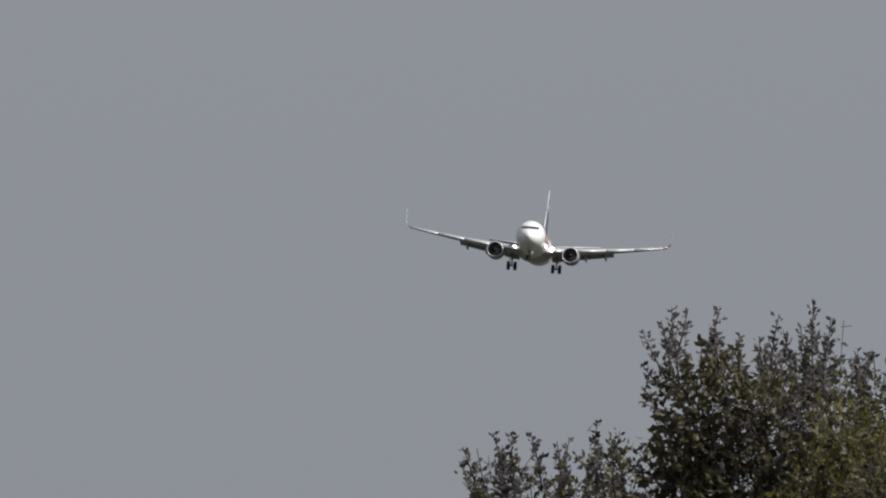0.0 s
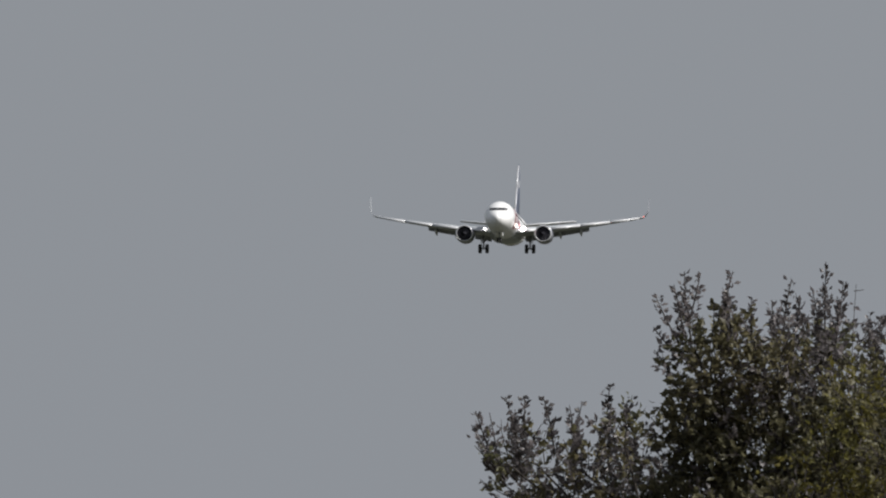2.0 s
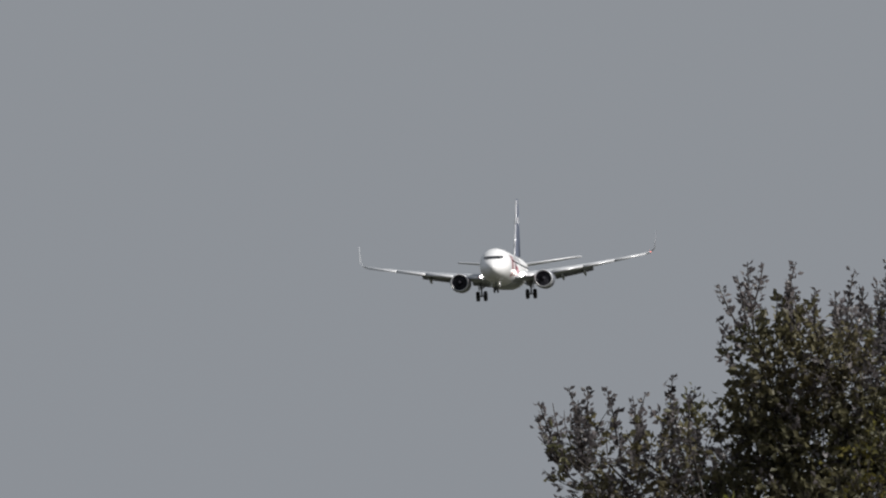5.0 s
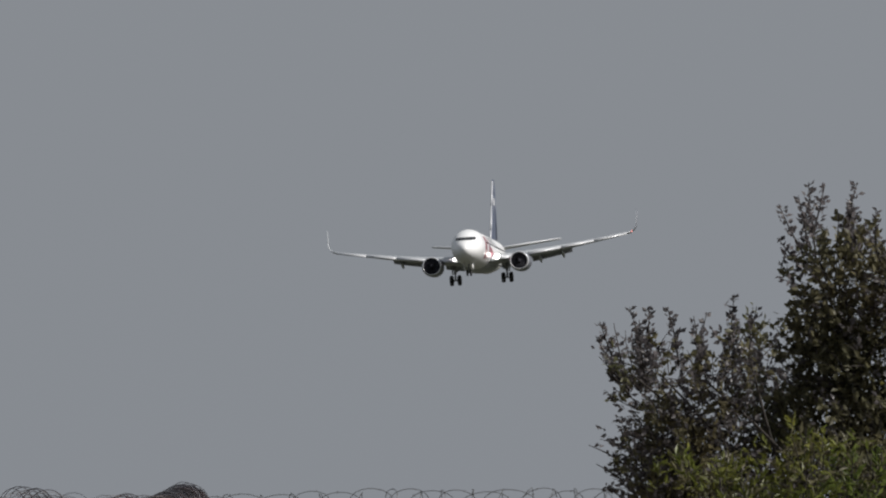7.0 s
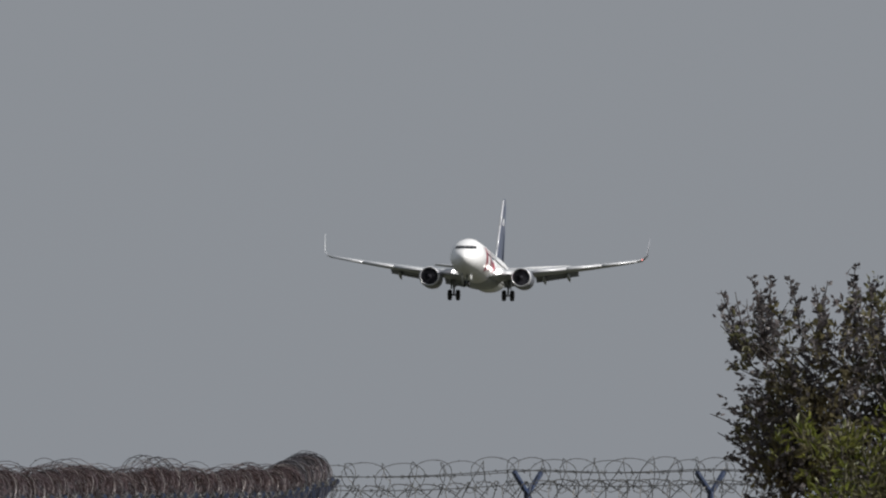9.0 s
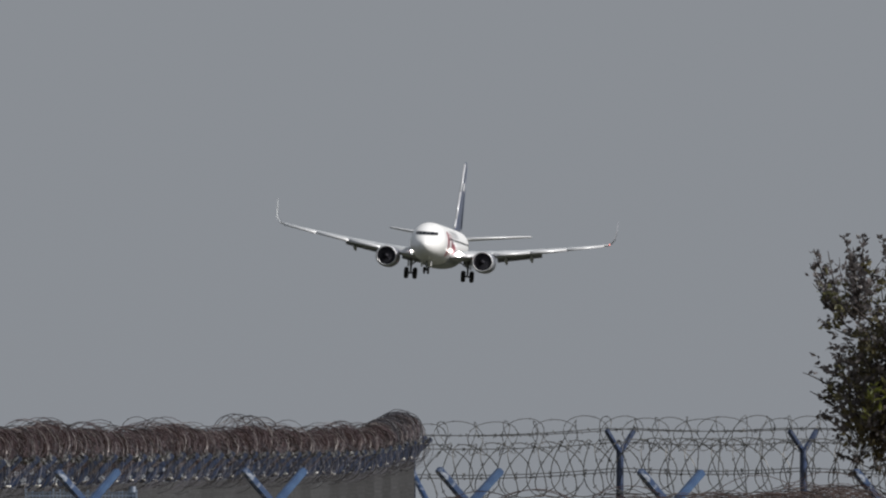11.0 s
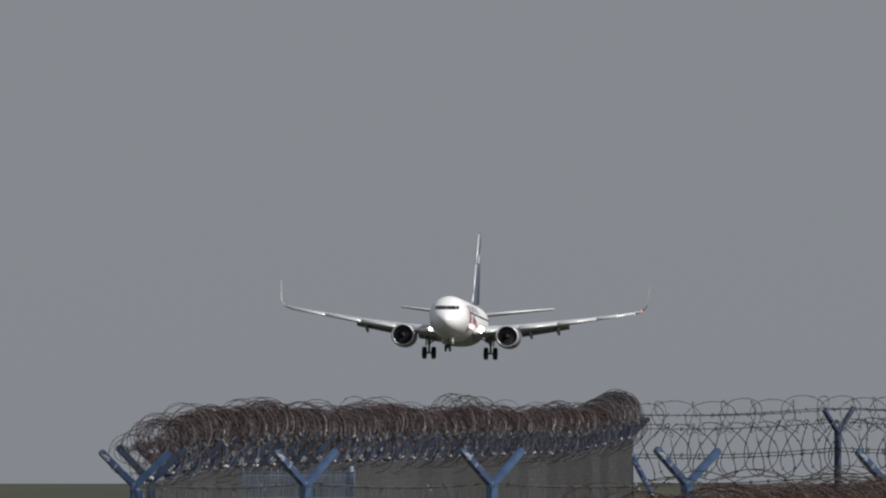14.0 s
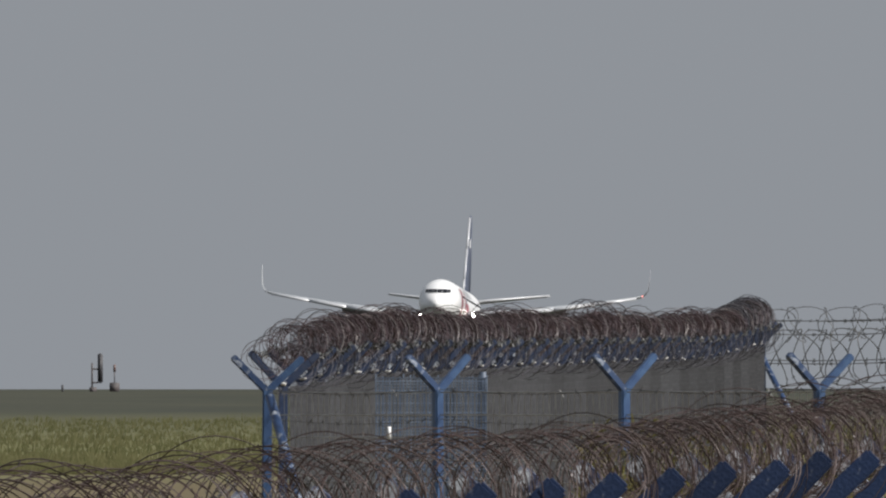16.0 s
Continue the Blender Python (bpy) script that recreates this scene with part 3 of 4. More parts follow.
def coil(label, path, r, pitch, tone, wire=0.007, wild=0.12, seed=1, strands=1, seg=18, tilt=0.3, chaos=0.2, spring=0.07, glint=None):
    """Razor wire: loose loops along a path, each a little off in size, place and tilt; a few spring out of the heap."""
    rnd = random.Random(seed)
    pts = [Vector(p) for p in path]
    lens = [0.0]
    for a, b in zip(pts, pts[1:]):
        lens.append(lens[-1] + (b - a).length)
    total, low = lens[-1], pts[0]

    def spot(d):
        d = min(max(d, 0), total - 1e-4)
        for i in range(len(pts) - 1):
            if d <= lens[i + 1]:
                return pts[i].lerp(pts[i + 1], (d - lens[i]) / (lens[i + 1] - lens[i])), (pts[i + 1] - pts[i]).normalized()
        return pts[-1], (pts[-1] - pts[-2]).normalized()

    ob = new("razor_wire_coil")
    ob.location = low
    tagged(ob, label, "razor wire", "razor wire coils")
    for s in range(strands):
        hand, phase = (1, -1)[s % 2], rnd.uniform(0, 6.28)
        loops = int(total / pitch)
        size, shift, lean, turn = [], [], [], []
        for k in range(loops + 1):
            size.append(r * (1 + rnd.uniform(-wild, wild)) * (rnd.uniform(1.25, 1.55) if rnd.random() < spring else 1))
            shift.append(Vector((rnd.gauss(0, 0.5), rnd.gauss(0, 0.5), rnd.gauss(0, 0.45))) * r * wild)
            lean.append(tilt * (1, -1)[k % 2] + rnd.gauss(0, chaos))
            turn.append(rnd.gauss(0, chaos))
        line = []
        for k in range(loops):
            for i in range(seg):
                q = i / seg
                q2 = q * q * (3 - 2 * q)
                g = phase + hand * 6.28319 * q
                c, t = spot((k + q) * pitch)
                rr = size[k] + (size[k + 1] - size[k]) * q2
                ln = lean[k] + (lean[k + 1] - lean[k]) * q2
                tn = turn[k] + (turn[k + 1] - turn[k]) * q2
                side = Vector((t.y, -t.x, 0)).normalized()
                line.append(c + shift[k].lerp(shift[k + 1], q2) + side * rr * math.cos(g) + Vector((0, 0, 1)) * rr * math.sin(g) + t * rr * (ln * math.cos(g) + tn * math.sin(g)))
        v, f = wires([[p - low for p in line]], wire, 3)
        strand = part("wire_strand", raw_mesh("wire_strand", v, f, tone), None, ob, "looped razor wire strand")
        barbs = []
        for p in line[::3]:
            o = Vector((rnd.uniform(-1, 1), rnd.uniform(-1, 1), rnd.uniform(-1, 1))) * wire * 3.0
            barbs.append([p - o - low, p + o - low])
        # every other strand has some blades coloured pale as painted glints
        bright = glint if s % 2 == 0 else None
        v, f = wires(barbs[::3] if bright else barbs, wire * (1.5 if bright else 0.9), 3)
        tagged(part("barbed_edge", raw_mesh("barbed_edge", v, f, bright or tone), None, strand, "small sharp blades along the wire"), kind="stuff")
    return ob


# front row: its V tops stand clear against the panels behind
front = [((u - 784) * d / FOCAL, d, z) for u, d, z in ((473, 250, 2.61), (775, 246.9, 2.614), (1105, 243.8, 2.618), (1450, 240.7, 2.622), (1807, 237.6, 2.60), (2187, 234.5, 2.59))]
fence("blue steel fence posts with V-shaped tops and thin mesh", front, [5] + [30] * 5, M_BLUE, panel_mesh(1 / 30, 1 / 12, 0.0028, M_ZINC), strands=((0, -0.02, 0.0045), (0, -0.30, 0.004)), sunlit_tone=M_FLECK_SUNLIT)
# fence running away from the corner
def away_joint(d):
    for (a, za), (b, zb) in zip(((250, 2.62), (262, 2.76), (306, 2.88), (373, 3.05), (400, 3.3)), ((262, 2.76), (306, 2.88), (373, 3.05), (400, 3.3), (999, 9))):
        if d <= b:
            return za + (zb - za) * (d - a) / (b - a)
away = []
for i in range(40):
    d = 252.5 + 147.5 * i / 39
    away.append((-1.66 + 6.53 * (d - 250) / 150, d, away_joint(d)))
fence("long blue post fence with dense rusty-grey mesh", away, [-2] * 40, M_BLUE_OLD, panel_mesh(1 / 75, 1 / 36, 0.0030, M_MESH), 0.03, ((-0.3, 0.3, 0.008), (0.3, 0.3, 0.008)), True, None, 0.07)
# far fence against the sky
far = [((u - 784) * d / FOCAL, d, 3.42) for u, d in ((1392, 402.5), (1717, 400), (2042, 397.5), (2367, 395), (2692, 392.5), (3017, 390))]
far[0] = (4.92, 401.5, 3.32)
fence("distant blue post fence with open barbed wire strands", far, [49] * 6, M_BLUE_OLD, None, 0.05, ((-0.33, 0.33, 0.0075), (0.33, 0.33, 0.0075), (0, 0.12, 0.008), (0, -0.28, 0.008), (0, -0.33, 0.008), (0, -0.72, 0.009), (0, -1.1, 0.009)))
# near fence, along the line of sight, only its V tops in view
near = [(0.886 + 0.26 * k, 110 + 3.7 * k, 1.97 + 0.01 * k) for k in range(-10, 17)]
fence("weathered blue V-topped fence posts in a receding row", near, [-4] * len(near), M_WORN_SUNLIT, panel_mesh(1 / 40, 1 / 12, 0.0026, M_MESH), 0.1, ((-0.33, 0.33, 0.0022),), True, None, 0.0, 0.048, M_PEELED_SUNLIT)

HEAP = [(x, y, z + 0.375 + 0.035 * math.sin(y * 0.21) + 0.03 * math.sin(y * 0.53)) for x, y, z in away]
coil("thick rusty razor wire coil lying in the V tops", HEAP[2:], 0.155, 0.32, M_RUST, 0.0040, 0.45, 3, 4, 20, 0.8, 1.4, 0.10, glint=M_GLINT_PALE)
coil("loose thin loops of razor wire over the corner posts", [(-1.78, 251.0, 2.84), (-1.62, 252.0, 2.93)] + [(x, y, z - 0.02) for x, y, z in HEAP[:5]], 0.18, 0.34, M_RUST, 0.0032, 0.32, 23, 2, 24, 1.1, 1.2, 0.0, glint=M_GLINT_PALE)
coil("tangled grey-brown end of the razor wire coil", [(4.25, 387.0, 3.56), (4.50, 393.0, 3.66), (4.70, 398.0, 3.76), (4.85, 400.0, 3.72)], 0.23, 0.30, M_DRAPE, 0.0050, 0.22, 29, 3, 24, 0.5, 0.5, 0.0, glint=M_GLINT_PALE)
coil("loose razor wire in pale highlight colour looped over the rusty coil", HEAP[1:], 0.22, 1.1, M_GLINT_PALE, 0.0034, 0.3, 13, 1, 26, 1.2, 1.0, 0.1)
coil("dull razor wire draped between the V arms", [(x + 0.05, y - 0.5, z + 0.14) for x, y, z in away], 0.22, 0.55, M_DRAPE, 0.0032, 0.35, 14, 2, 22, 1.0, 1.3, 0.0, glint=M_GLINT_PALE)
coil("single loops of razor wire sprung above the rusty coil", [(1.60, 330.0, 3.44), (1.90, 330.6, 3.46), (2.25, 331.2, 3.40)], 0.25, 0.20, M_RUST, 0.0050, 0.12, 17, 1, 40, 0.2, 0.2, 0)
coil("thin grey razor wire in open loops", [(x, y, z + 0.24) for x, y, z in far], 0.26, 0.27, M_WIRE, 0.0062, 0.08, 4, 1, 26, 1.0, 0.2, 0)
coil("thin grey razor wire in wide hanging loops", [(x + 0.2, y - 0.3, z - 0.26) for x, y, z in far], 0.43, 0.24, M_WIRE, 0.0088, 0.04, 5, 1, 36, 1.0, 0.1, 0)
NEAR_HEAP = [(x, y, z + 0.21 + 0.04 * smoothstep(2, 6, i) + 0.075 * smoothstep(9, 16, i)) for i, (x, y, z) in enumerate(near)]
coil("old rusty razor wire coil on the near fence", NEAR_HEAP, 0.21, 0.36, M_RUST_OLD, 0.0024, 0.28, 6, 2, 34, 0.6, 0.5, 0.05, glint=M_GLINT_PALE)
coil("dark rusty razor wire heaped on the near fence", [(x, y, z + 0.05) for x, y, z in NEAR_HEAP[9:]], 0.15, 0.34, M_RUST_OLD, 0.0018, 0.3, 16, 2, 22, 0.6, 1.1, 0.03)


def brace(label, p, q, r):
    ob = new("brace_post", mesh_of("brace_post", tube(bmesh.new(), (0, 0, 0), Vector(q) - Vector(p), r, n=12), M_FLECK_SUNLIT))
    ob.location = p
    tagged(ob, label, "fence brace", "fence braces")


brace("blue slanting tube bracing a corner post", (-0.93, 247.2, 0.0), (-1.66, 249.85, 2.52), 0.045)
brace("dark blue slanting tube bracing a far corner", (6.05, 399.6, 0.8), (4.88, 400.4, 3.15), 0.045)
# gate panel of blue bars in the front fence and a white marker on it
def build_gate():
    g = new("gate_panel")
    tagged(g, "blue barred mesh gate panel", "gate")
    g.location = (-0.64, 248.5, 0.0)
    bar = mesh_of("bar", block(bmesh.new(), (-0.0075, -0.006, 0.02), (0.0075, 0.006, 2.72)), M_GATE, False)
    for i in range(33):
        part("bar", bar, M_GATE, g, "", pose(i * 0.033, 0, random.uniform(-0.02, 0.02)))
    rail = mesh_of("rail", block(bmesh.new(), (0, -0.012, -0.0045), (1.06, -0.006, 0.0045)), M_GATE, False)
    for i in range(76):
        part("rail", rail, M_GATE, g, "", pose(0, 0, 0.45 + i * 0.03))
    post = mesh_of("gate_post", block(bmesh.new(), (-0.045, -0.045, 0.0), (0.045, 0.045, 1.0), 0.012), M_GATE)
    for x, top in ((0.70, 2.60), (1.02, 2.76)):
        part("gate_post", post, M_GATE, g, "", pose(x, 0.06, 0) @ Matrix.Diagonal((1, 1, top, 1)))
    mk = new("marker_plate", mesh_of("marker_plate", block(bmesh.new(), (-0.018, -0.006, 0), (0.018, 0.006, 0.12), 0.004), M_WHITE))
    mk.location = (-0.51, 246.9, 2.12)
    tagged(mk, "small white marker plate wired to the mesh", "marker")


build_gate()


# ---- airfield equipment on the skyline ----
def build_equipment():
    y = 2900.0
    g = ground_z(y)
    x0 = (163 - 784) * y / FOCAL
    a = new("antenna_mast")
    a.location = (x0, y, g)
    tagged(a, "dark slim antenna panel on a steel mast", "antenna")
    part("mast", tube(bmesh.new(), (0, 0, -0.2), (0, 0, 3.2), 0.10, n=8), M_GREYBOX, a)
    bm = bmesh.new()
    block(bm, (0.62, -0.2, 0.95), (1.2, 0.2, 4.25), 0.12)
    part("antenna_panel", bm, M_BLACK, a, "tall black antenna panel")
    for z in (1.0, 2.5):
        part("bracket", block(bmesh.new(), (0, -0.08, z - 0.08), (0.7, 0.08, z + 0.08), 0.02), M_GREYBOX, a)
    part("foot", block(bmesh.new(), (-0.3, -0.3, -0.2), (0.5, 0.3, 0.5), 0.05), M_GREYBOX, a)
    b = new("equipment_box")
    b.location = (x0 + 2.5, y, g)
    tagged(b, "small grey equipment box with a marker pole", "equipment")
    part("box", block(bmesh.new(), (-0.55, -0.5, -0.2), (0.55, 0.5, 1.0), 0.08), M_GREYBOX, b)
    part("pole", tube(bmesh.new(), (0, 0, 1.0), (0, 0, 2.2), 0.06, n=8), M_GREYBOX, b)
    part("marker_lamp", tube(bmesh.new(), (0, 0, 2.2), (0, 0, 3.0), 0.16, 0.12, 10), M_ORANGE, b, "faded orange marker lamp")
    c = new("marker_post", mesh_of("marker_post", block(bmesh.new(), (-0.12, -0.12, -0.2), (0.12, 0.12, 0.75), 0.03), M_BLACK))
    c.location = (x0 - 3.3, y, g)
    tagged(c, "short dark marker post on the skyline", "marker")


build_equipment()


# ---- plants ----
def leaf(verts, faces, p, d, size, wide, rnd):
    """A folded pointed leaf of four triangles, out from p along d."""
    d = Vector(d).normalized()
    a = d.cross(Vector((rnd.uniform(-1, 1), rnd.uniform(-1, 1), rnd.uniform(-1, 1))))
    a = a.normalized() if a.length > 1e-3 else Vector((1, 0, 0))
    b = d.cross(a)
    i = len(verts)
    verts += [p, p + d * size * 0.5 + a * wide * 0.5 + b * size * 0.08, p + d * size * 0.5 - a * wide * 0.5 + b * size * 0.08, p + d * size * 0.45, p + d * size - b * size * 0.1]
    faces += [(i, i + 1, i + 3), (i, i + 3, i + 2), (i + 1, i + 4, i + 3), (i + 3, i + 4, i + 2)]


def limb_line(p, q, rnd, bend=0.12, n=7):
    p, q = Vector(p), Vector(q)
    l = (q - p).length
    off = Vector((rnd.uniform(-1, 1), rnd.uniform(-1, 1), rnd.uniform(-0.4, 0.9))) * l * bend
    return [p.lerp(q, k / n) + off * math.sin(math.pi * k / n) for k in range(n + 1)]


def tapered(lines):
    verts, faces = [], []
    for pts, r0, r1 in lines:
        n, base = 5, len(verts)
        for i, p in enumerate(pts):
            a, b = frame_of(pts[min(i + 1, len(pts) - 1)] - pts[max(i - 1, 0)])
            r = r0 + (r1 - r0) * i / (len(pts) - 1)
            verts += [p + r * (math.cos(6.28319 * k / n) * a + math.sin(6.28319 * k / n) * b) for k in range(n)]
        for i in range(len(pts) - 1):
            for k in range(n):
                faces.append((base + i * n + k, base + i * n + (k + 1) % n, base + (i + 1) * n + (k + 1) % n, base + (i + 1) * n + k))
    return verts, faces


def plant(name, label, category, foot, clumps, shoots, size, wide, outer, inner, density, seed, upright=0.5, trunk_r=0.14, gap=0.045, core=0.72, fill=1.0, bare=()):
    """A woody plant: trunk, limbs to each clump, twigs in the clump and leaves along the twigs; long shoots stand out of it."""
    rnd = random.Random(seed)
    foot = Vector(foot)
    wood, lv, lf, iv, jf = [], [], [], [], []
    crown_low = min(c[2] - c[5] for c in clumps)
    fork = Vector((foot.x, foot.y, max(foot.z + 0.5, min(foot.z + 1.2, crown_low + 0.4))))
    wood.append((limb_line(foot - Vector((0, 0, 0.1)), fork, rnd, 0.04), trunk_r, trunk_r * 0.75))
    for cx, cy, cz, rx, ry, rz, full in clumps:
        c = Vector((cx, cy, cz))
        wood.append((limb_line(fork, c, rnd, 0.1), trunk_r * 0.22, 0.008))
        count = int(density * rx * rz * 3.14 * full)
        for k in range(count):
            while True:
                u = Vector((rnd.uniform(-1, 1), rnd.uniform(-1, 1), rnd.uniform(-1, 1)))
                if 0.05 < u.length < 1:
                    break
            u = u * (0.6 + 0.4 * u.length)
            ragged = 1 + 0.22 * noise.noise((u.x * 2.3 + cx, u.y * 2.3, u.z * 2.3 + cz))
            start = c + Vector((u.x * rx, u.y * ry, u.z * rz)) * ragged
            way = (Vector((u.x, u.y * 0.8, u.z)).normalized() * 0.7 + Vector((rnd.gauss(0, 0.3), rnd.gauss(0, 0.3), upright + rnd.gauss(0, 0.25)))).normalized()
            ln = rnd.uniform(0.10, 0.26)
            end = start + way * ln
            if k % 3 == 0:
                wood.append((limb_line(start - way * 0.1, end, rnd, 0.1, 3), 0.005, 0.002))
            deep = u.length < (0.95 if full > 1 else core)
            V, F = (iv, jf) if deep else (lv, lf)
            for i in range(rnd.randint(4, 7)):
                p = start.lerp(end, rnd.random())
                d = way * 0.5 + Vector((rnd.gauss(0, 0.6), rnd.gauss(0, 0.6), rnd.gauss(0, 0.5)))
                k2 = rnd.uniform(0.65, 1.25)
                k2 *= fill if deep else 1
                leaf(V, F, p, d, size * k2, wide * k2, rnd)
    for x, y, z, ln, lean in shoots:
        tip = Vector((x, y, z))
        root = tip - Vector((lean * ln, rnd.uniform(-0.1, 0.1), ln))
        line = limb_line(root, tip, rnd, 0.05, 8)
        wood.append((line, 0.009, 0.003))
        steps = int(ln / gap)
        for i in range(steps):
            k = i / steps
            if rnd.random() < 0.14:
                continue
            p = line[min(7, int(k * 8))].lerp(line[min(8, int(k * 8) + 1)], k * 8 % 1)
            for s in range(5 if k < 0.7 else 3):
                g = rnd.uniform(0, 6.28)
                k2 = rnd.uniform(0.75, 1.3) * (1.1 - 0.25 * k)
                off = Vector((rnd.gauss(0, 0.022), rnd.gauss(0, 0.022), rnd.gauss(0, 0.012))) * (1.2 - 0.6 * k)
                leaf(lv, lf, p + off, (math.cos(g) * 0.8, math.sin(g) * 0.8, rnd.uniform(0.2, 1.0)), size * k2, wide * k2, rnd)
    for p, q in bare:
        wood.append((limb_line(p, q, rnd, 0.02), 0.0038, 0.0022))
    ob = new(name)
    ob.location = foot
    tagged(ob, label, category)
    v, f = tapered(wood)
    part("trunk", raw_mesh("trunk", [p - foot for p in v], f, M_BARK, True), None, ob, "grey-brown trunk, limbs and twigs")
    part("crown", raw_mesh("crown", [p - foot for p in lv], lf, outer), None, ob, "small grey-green leaves")
    part("inner_crown", raw_mesh("inner_crown", [p - foot for p in iv], jf, inner), None, ob, "shaded inner leaves")
    return ob


def spread(items, d, depth=0.8, seed=7):
    """Clumps given across the line of sight, as centre and half sizes; each gets a depth of its own."""
    rnd = random.Random(seed)
    k = d / FOCAL
    return [((u - 784) * k, d + rnd.uniform(-depth, depth), EYE + (688 - v) * k, ru * k, (ru + rv) / 2 * k, rv * k, full) for u, v, ru, rv, full in items]


TREE_D = 200.0
TK = TREE_D / FOCAL
tree_clumps = spread([(2490, 165, 75, 95, 1.01), (2590, 165, 70, 85, 0.85), (2690, 160, 70, 110, 0.65), (2800, 190, 90, 100, 0.6), (2460, 290, 80, 80, 1.2), (2580, 300, 140, 120, 1.05), (2740, 320, 150, 140, 1.01),
                      (2480, 450, 120, 120, 1.2), (2640, 480, 180, 150, 1.01), (2860, 400, 140, 200, 1.01), (2250, 350, 55, 60, 0.55), (2320, 300, 55, 75, 0.55), (2165, 330, 45, 60, 0.5), (2350, 400, 95, 85, 0.9), (2235, 408, 75, 42, 0.8),
                      (2112, 330, 26, 50, 0.4), (2155, 388, 48, 42, 0.6), (2190, 440, 60, 36, 0.7), (2130, 500, 55, 42, 0.6), (2210, 545, 80, 65, 1), (2320, 540, 110, 90, 1), (2420, 620, 140, 110, 1),
                      (2150, 480, 50, 45, 0.9), (2200, 520, 70, 60, 1), (2165, 440, 45, 40, 0.9), (2240, 470, 60, 50, 1), (2170, 570, 70, 55, 1)], TREE_D)
tree_shoots = []
for u, v, ln, lean in ((2063, 237, 110, -0.35), (2056, 262, 90, -0.6), (2058, 300, 60, -0.9), (2110, 214, 150, -0.2), (2146, 215, 150, 0.1), (2178, 217, 100, -0.2), (2223, 229, 120, -0.1), (2247, 222, 120, 0.1),
                       (2300, 189, 130, 0), (2340, 210, 110, 0.1), (2378, 30, 90, -0.5), (2432, -10, 130, -0.1), (2455, -5, 90, 0.25), (2512, -8, 140, 0.1), (2548, 39, 110, 0), (2590, 40, 100, -0.1), (2620, 5, 140, 0.1),
                       (2640, 40, 120, 0.2), (2680, -26, 190, 0), (2715, 7, 150, 0.2), (2785, 67, 110, 0.1), (2820, 40, 130, 0), (2880, 20, 140, 0), (2375, 90, 50, -0.8), (2378, 130, 60, -0.6), (2043, 456, 36, -1.8),
                       (2052, 490, 30, -1.6), (2070, 530, 30, -1.6), (2410, 15, 90, -0.2), (2500, 30, 100, -0.1), (2660, 20, 140, -0.1), (2700, 40, 140, 0.1), (2750, 90, 110, 0), (2088, 240, 120, -0.2), (2130, 235, 120, 0), (2400, 170, 50, -0.6)):
    tree_shoots.append(((u - 784) * TK, TREE_D + 0.5 * math.sin(u), EYE + (688 - v) * TK, ln * TK, lean))
TWIG_X, TWIG_Z = (2735 - 784) * TK, EYE + (688 - 14) * TK      # a bare twig above the leaves
plant("tree", "bushy small tree with upright grey-green leafy shoots", "tree", ((2600 - 784) * TK, TREE_D, 0.0), tree_clumps, tree_shoots, 0.058, 0.034, M_LEAF, M_LEAF_IN, 490, 11, gap=0.028, core=0.62, fill=1.3,
      bare=[((TWIG_X - 0.04, TREE_D, TWIG_Z - 0.8), (TWIG_X, TREE_D, TWIG_Z)), ((TWIG_X - 0.02, TREE_D, TWIG_Z - 0.05), (TWIG_X + 0.06, TREE_D, TWIG_Z - 0.04))])

SHRUB_D = 182.0
SK = SHRUB_D / FOCAL
shrub_clumps = spread([(2235, 525, 52, 42, 1), (2305, 545, 60, 45, 1), (2425, 510, 55, 75, 1), (2525, 530, 65, 65, 1), (2330, 612, 105, 58, 1), (2480, 620, 110, 66, 1)], SHRUB_D, 0.4, 9)
shrub_shoots = [((u - 784) * SK, SHRUB_D + 0.3 * math.sin(u), EYE + (688 - v) * SK, ln * SK, 0.2 * math.sin(u)) for u, v, ln in
                ((2170, 470, 60), (2210, 462, 70), (2260, 478, 60), (2300, 470, 70), (2350, 480, 60), (2400, 418, 90), (2425, 425, 90), (2380, 460, 70), (2470, 450, 80), (2510, 470, 70), (2560, 460, 80))]
plant("shrub", "bright yellow-green shrub with long narrow leaves", "shrub", ((2380 - 784) * SK, SHRUB_D, 0.0), shrub_clumps, shrub_shoots, 0.095, 0.026, M_LEAF_GOLD, M_LEAF_IN, 300, 12, 0.6, 0.05, 0.04, 0.68)
# yellow leaf colour here paints the sunlit right side of the tree
GOLD_D = 192.0
GK = GOLD_D / FOCAL
gold_clumps = spread([(2740, 225, 60, 65, 0.8), (2690, 320, 60, 60, 0.7), (2640, 400, 75, 55, 0.5), (2800, 310, 90, 90, 0.9), (2770, 440, 100, 90, 0.7), (2880, 380, 120, 150, 0.7), (2720, 540, 120, 110, 0.7), (2830, 560, 150, 130, 0.7)], GOLD_D, 0.4, 10)
gold_shoots = [((u - 784) * GK, GOLD_D, EYE + (688 - v) * GK, ln * GK, 0.2 * math.sin(u)) for u, v, ln in ((2720, 215, 90), (2760, 190, 100), (2800, 220, 90), (2690, 290, 90))]
plant("shrub", "yellow shrub grown into the tree, coloured for its sunlit side", "shrub", ((2800 - 784) * GK, GOLD_D, 0.0), gold_clumps, gold_shoots, 0.055, 0.030, M_LEAF_YELLOW, M_LEAF_IN, 420, 13, 0.4, 0.06)


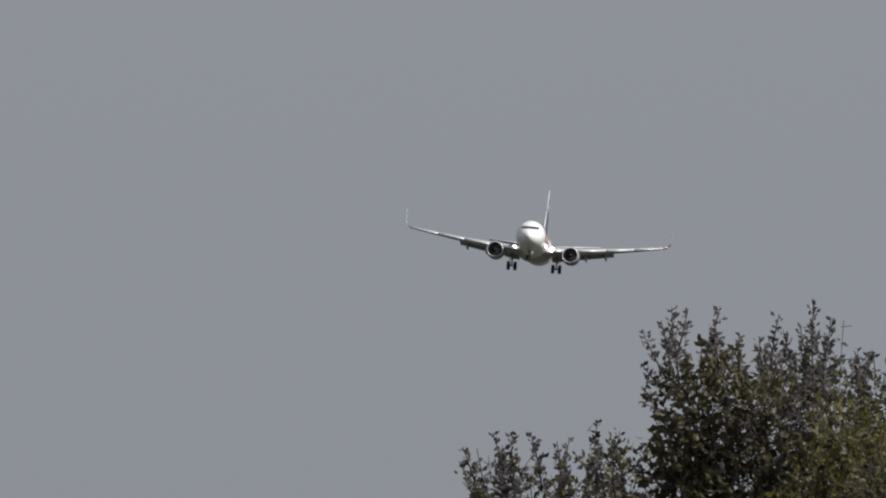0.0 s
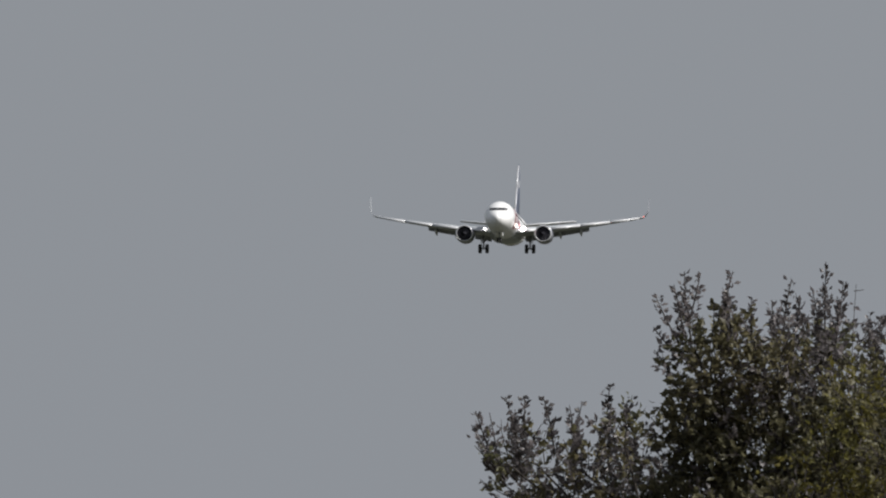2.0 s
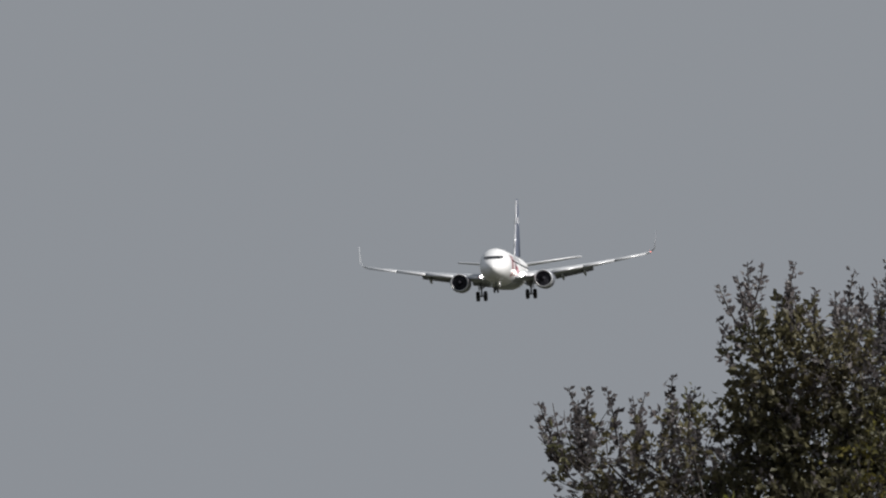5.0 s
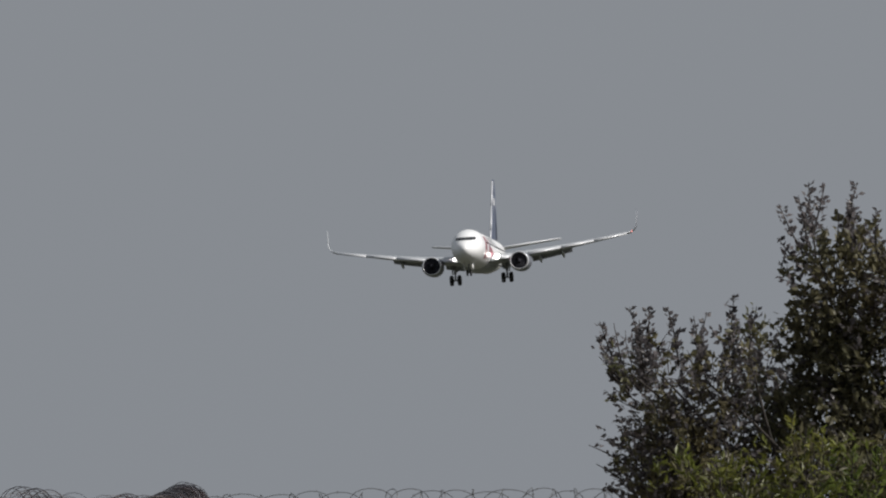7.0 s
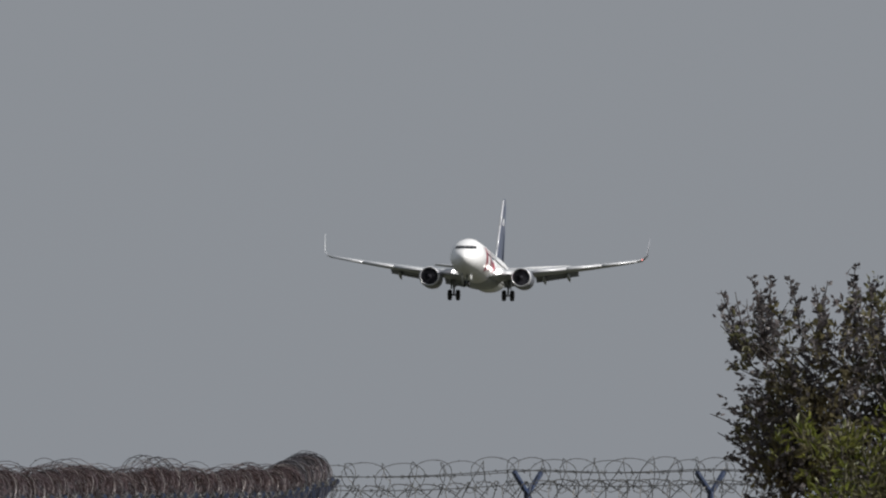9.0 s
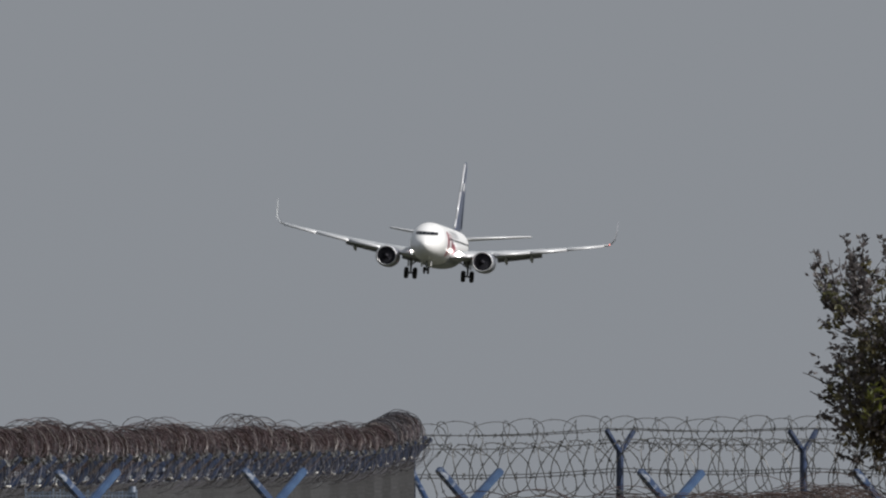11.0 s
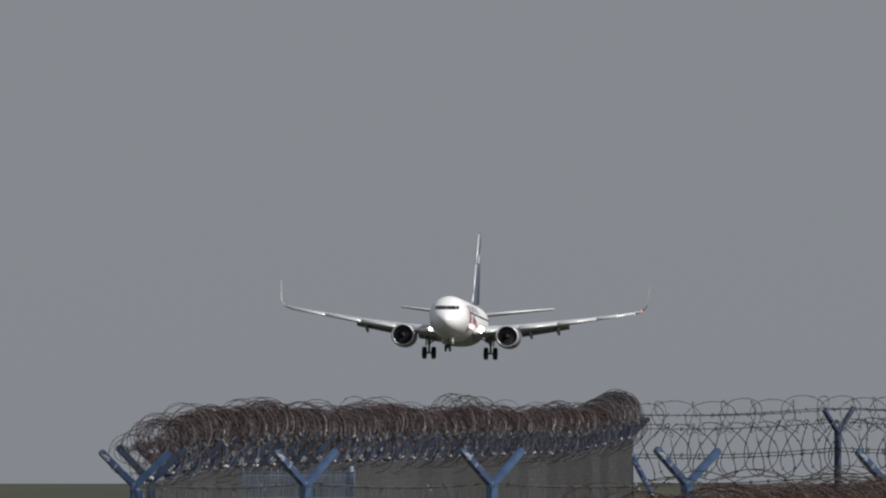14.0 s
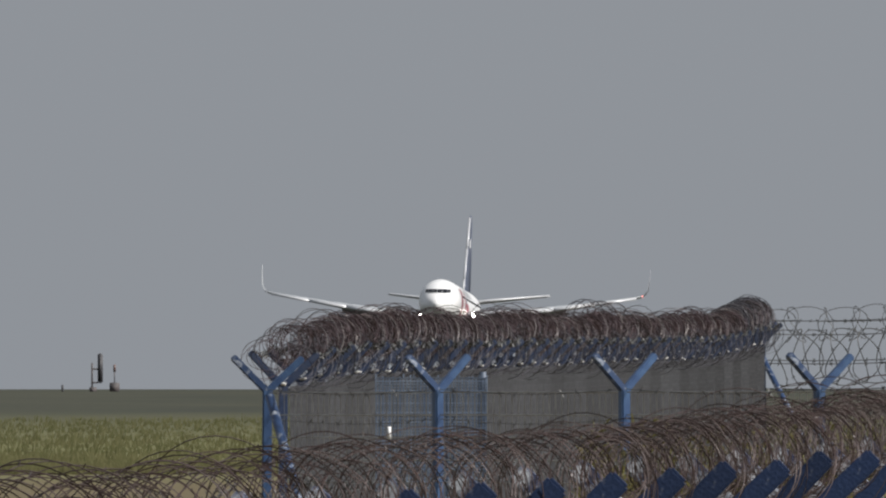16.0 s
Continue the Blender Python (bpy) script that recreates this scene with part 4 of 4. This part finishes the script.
def build_grass():
    rnd = random.Random(21)
    verts, faces = [], []
    for k in range(15000):
        y = 540 + 760 * rnd.random() ** 2.2
        x = rnd.uniform(-0.0185, 0.03) * y
        h = rnd.uniform(0.09, 0.28) * (1 + 0.5 * noise.noise((x * 0.25, y * 0.03, 3)))
        g = ground_z(y)
        for b in range(3):
            w, lean = rnd.uniform(0.015, 0.04), rnd.uniform(-0.12, 0.12)
            bx = x + rnd.uniform(-0.15, 0.15)
            i = len(verts)
            verts += [(bx - w, y, g - 0.06), (bx + w, y + 0.02, g - 0.06), (bx + lean, y + rnd.uniform(-0.1, 0.1), g + h)]
            faces.append((i, i + 1, i + 2))
    tagged(new("grass", raw_mesh("grass", verts, faces, M_GRASS)), "tufts of tall dry yellow-green grass", "grass", kind="stuff")


build_grass()


def build_weeds():
    """Tall yellow-green weeds standing behind the near fence."""
    rnd = random.Random(33)
    verts, faces = [], []
    for k in range(950):
        y = rnd.uniform(176, 190)
        x = (0.0055 + 0.0125 * rnd.random()) * y
        h = (1.75 + 0.75 * rnd.random()) * (0.92 + 0.22 * noise.noise((x * 1.2, y * 0.4, 5)))
        h = min(h, 2.36)
        lean = Vector((rnd.uniform(-0.12, 0.12), rnd.uniform(-0.1, 0.1), 0))
        foot = Vector((x, y, 0))
        for i in range(26):
            q = 0.25 + 0.75 * rnd.random()
            leaf(verts, faces, foot + lean * q + Vector((0, 0, h * q)), (rnd.gauss(0, 0.6), rnd.gauss(0, 0.6), rnd.uniform(0.2, 1)), rnd.uniform(0.06, 0.13), rnd.uniform(0.02, 0.035), rnd)
        n = len(verts)
        verts += [foot + Vector((-0.006, 0, -0.05)), foot + Vector((0.006, 0, -0.05)), foot + lean + Vector((0, 0, h))]
        faces.append((n, n + 1, n + 2))
    tagged(new("weeds", raw_mesh("weeds", verts, faces, M_WEED)), "tall yellow-green weeds behind the near fence", "weeds", kind="stuff")


build_weeds()


# ---- what moves: the airliner on its approach ----
def motions():
    rows = [(0.0, 101.38, 3325.7, 60.97, 5.07, 4.48, -4.80), (0.5, 99.03, 3291.6, 59.91, 5.21, 4.37, -3.64), (1.0, 96.71, 3257.6, 58.84, 5.33, 4.22, -2.32), (1.5, 94.41, 3223.7, 57.65, 5.45, 3.98, -1.10), (2.0, 92.13, 3189.9, 56.59, 5.66, 3.63, -0.29), (2.5, 89.47, 3156.2, 55.12, 5.87, 3.21, 0.22), (3.0, 88.13, 3122.6, 53.77, 6.02, 2.77, 0.56), (3.5, 85.65, 3089.1, 52.17, 6.12, 2.34, 0.86), (4.0, 83.44, 3055.7, 50.51, 6.21, 1.89, 1.06), (6.5, 69.64, 2890.4, 40.47, 6.83, 1.47, 5.55), (7.0, 65.84, 2857.6, 38.13, 6.90, 2.14, 3.88), (7.5, 62.04, 2825.0, 36.29, 6.99, 2.81, 2.28), (8.0, 57.87, 2792.4, 34.26, 7.12, 3.45, 0.92), (8.5, 54.11, 2760.0, 32.86, 7.27, 4.06, -0.10), (9.0, 50.27, 2727.7, 31.69, 7.39, 4.60, -0.90), (11.5, 30.74, 2567.6, 27.11, 5.83, 0.95, -4.18), (12.0, 27.04, 2535.9, 25.50, 5.54, 1.16, -3.16), (12.5, 23.80, 2504.3, 23.50, 5.31, 1.35, -2.15), (13.0, 20.31, 2472.8, 21.55, 5.22, 1.52, -1.59), (13.5, 17.17, 2441.4, 19.67, 5.13, 1.67, -1.23), (14.0, 13.74, 2410.1, 17.51, 4.98, 1.81, -0.94), (14.5, 10.59, 2378.9, 15.68, 4.79, 1.97, -0.65), (15.0, 7.25, 2347.8, 13.67, 4.67, 2.17, -0.64), (15.5, 3.93, 2316.9, 11.90, 4.57, 2.35, -0.71), (16.0, 0.62, 2286.0, 9.72, 4.49, 2.50, -0.80)]
    walk(airliner, [(t, pose(x, y, z, -pitch, -roll, -yaw)) for t, x, y, z, yaw, pitch, roll in rows])


motions()
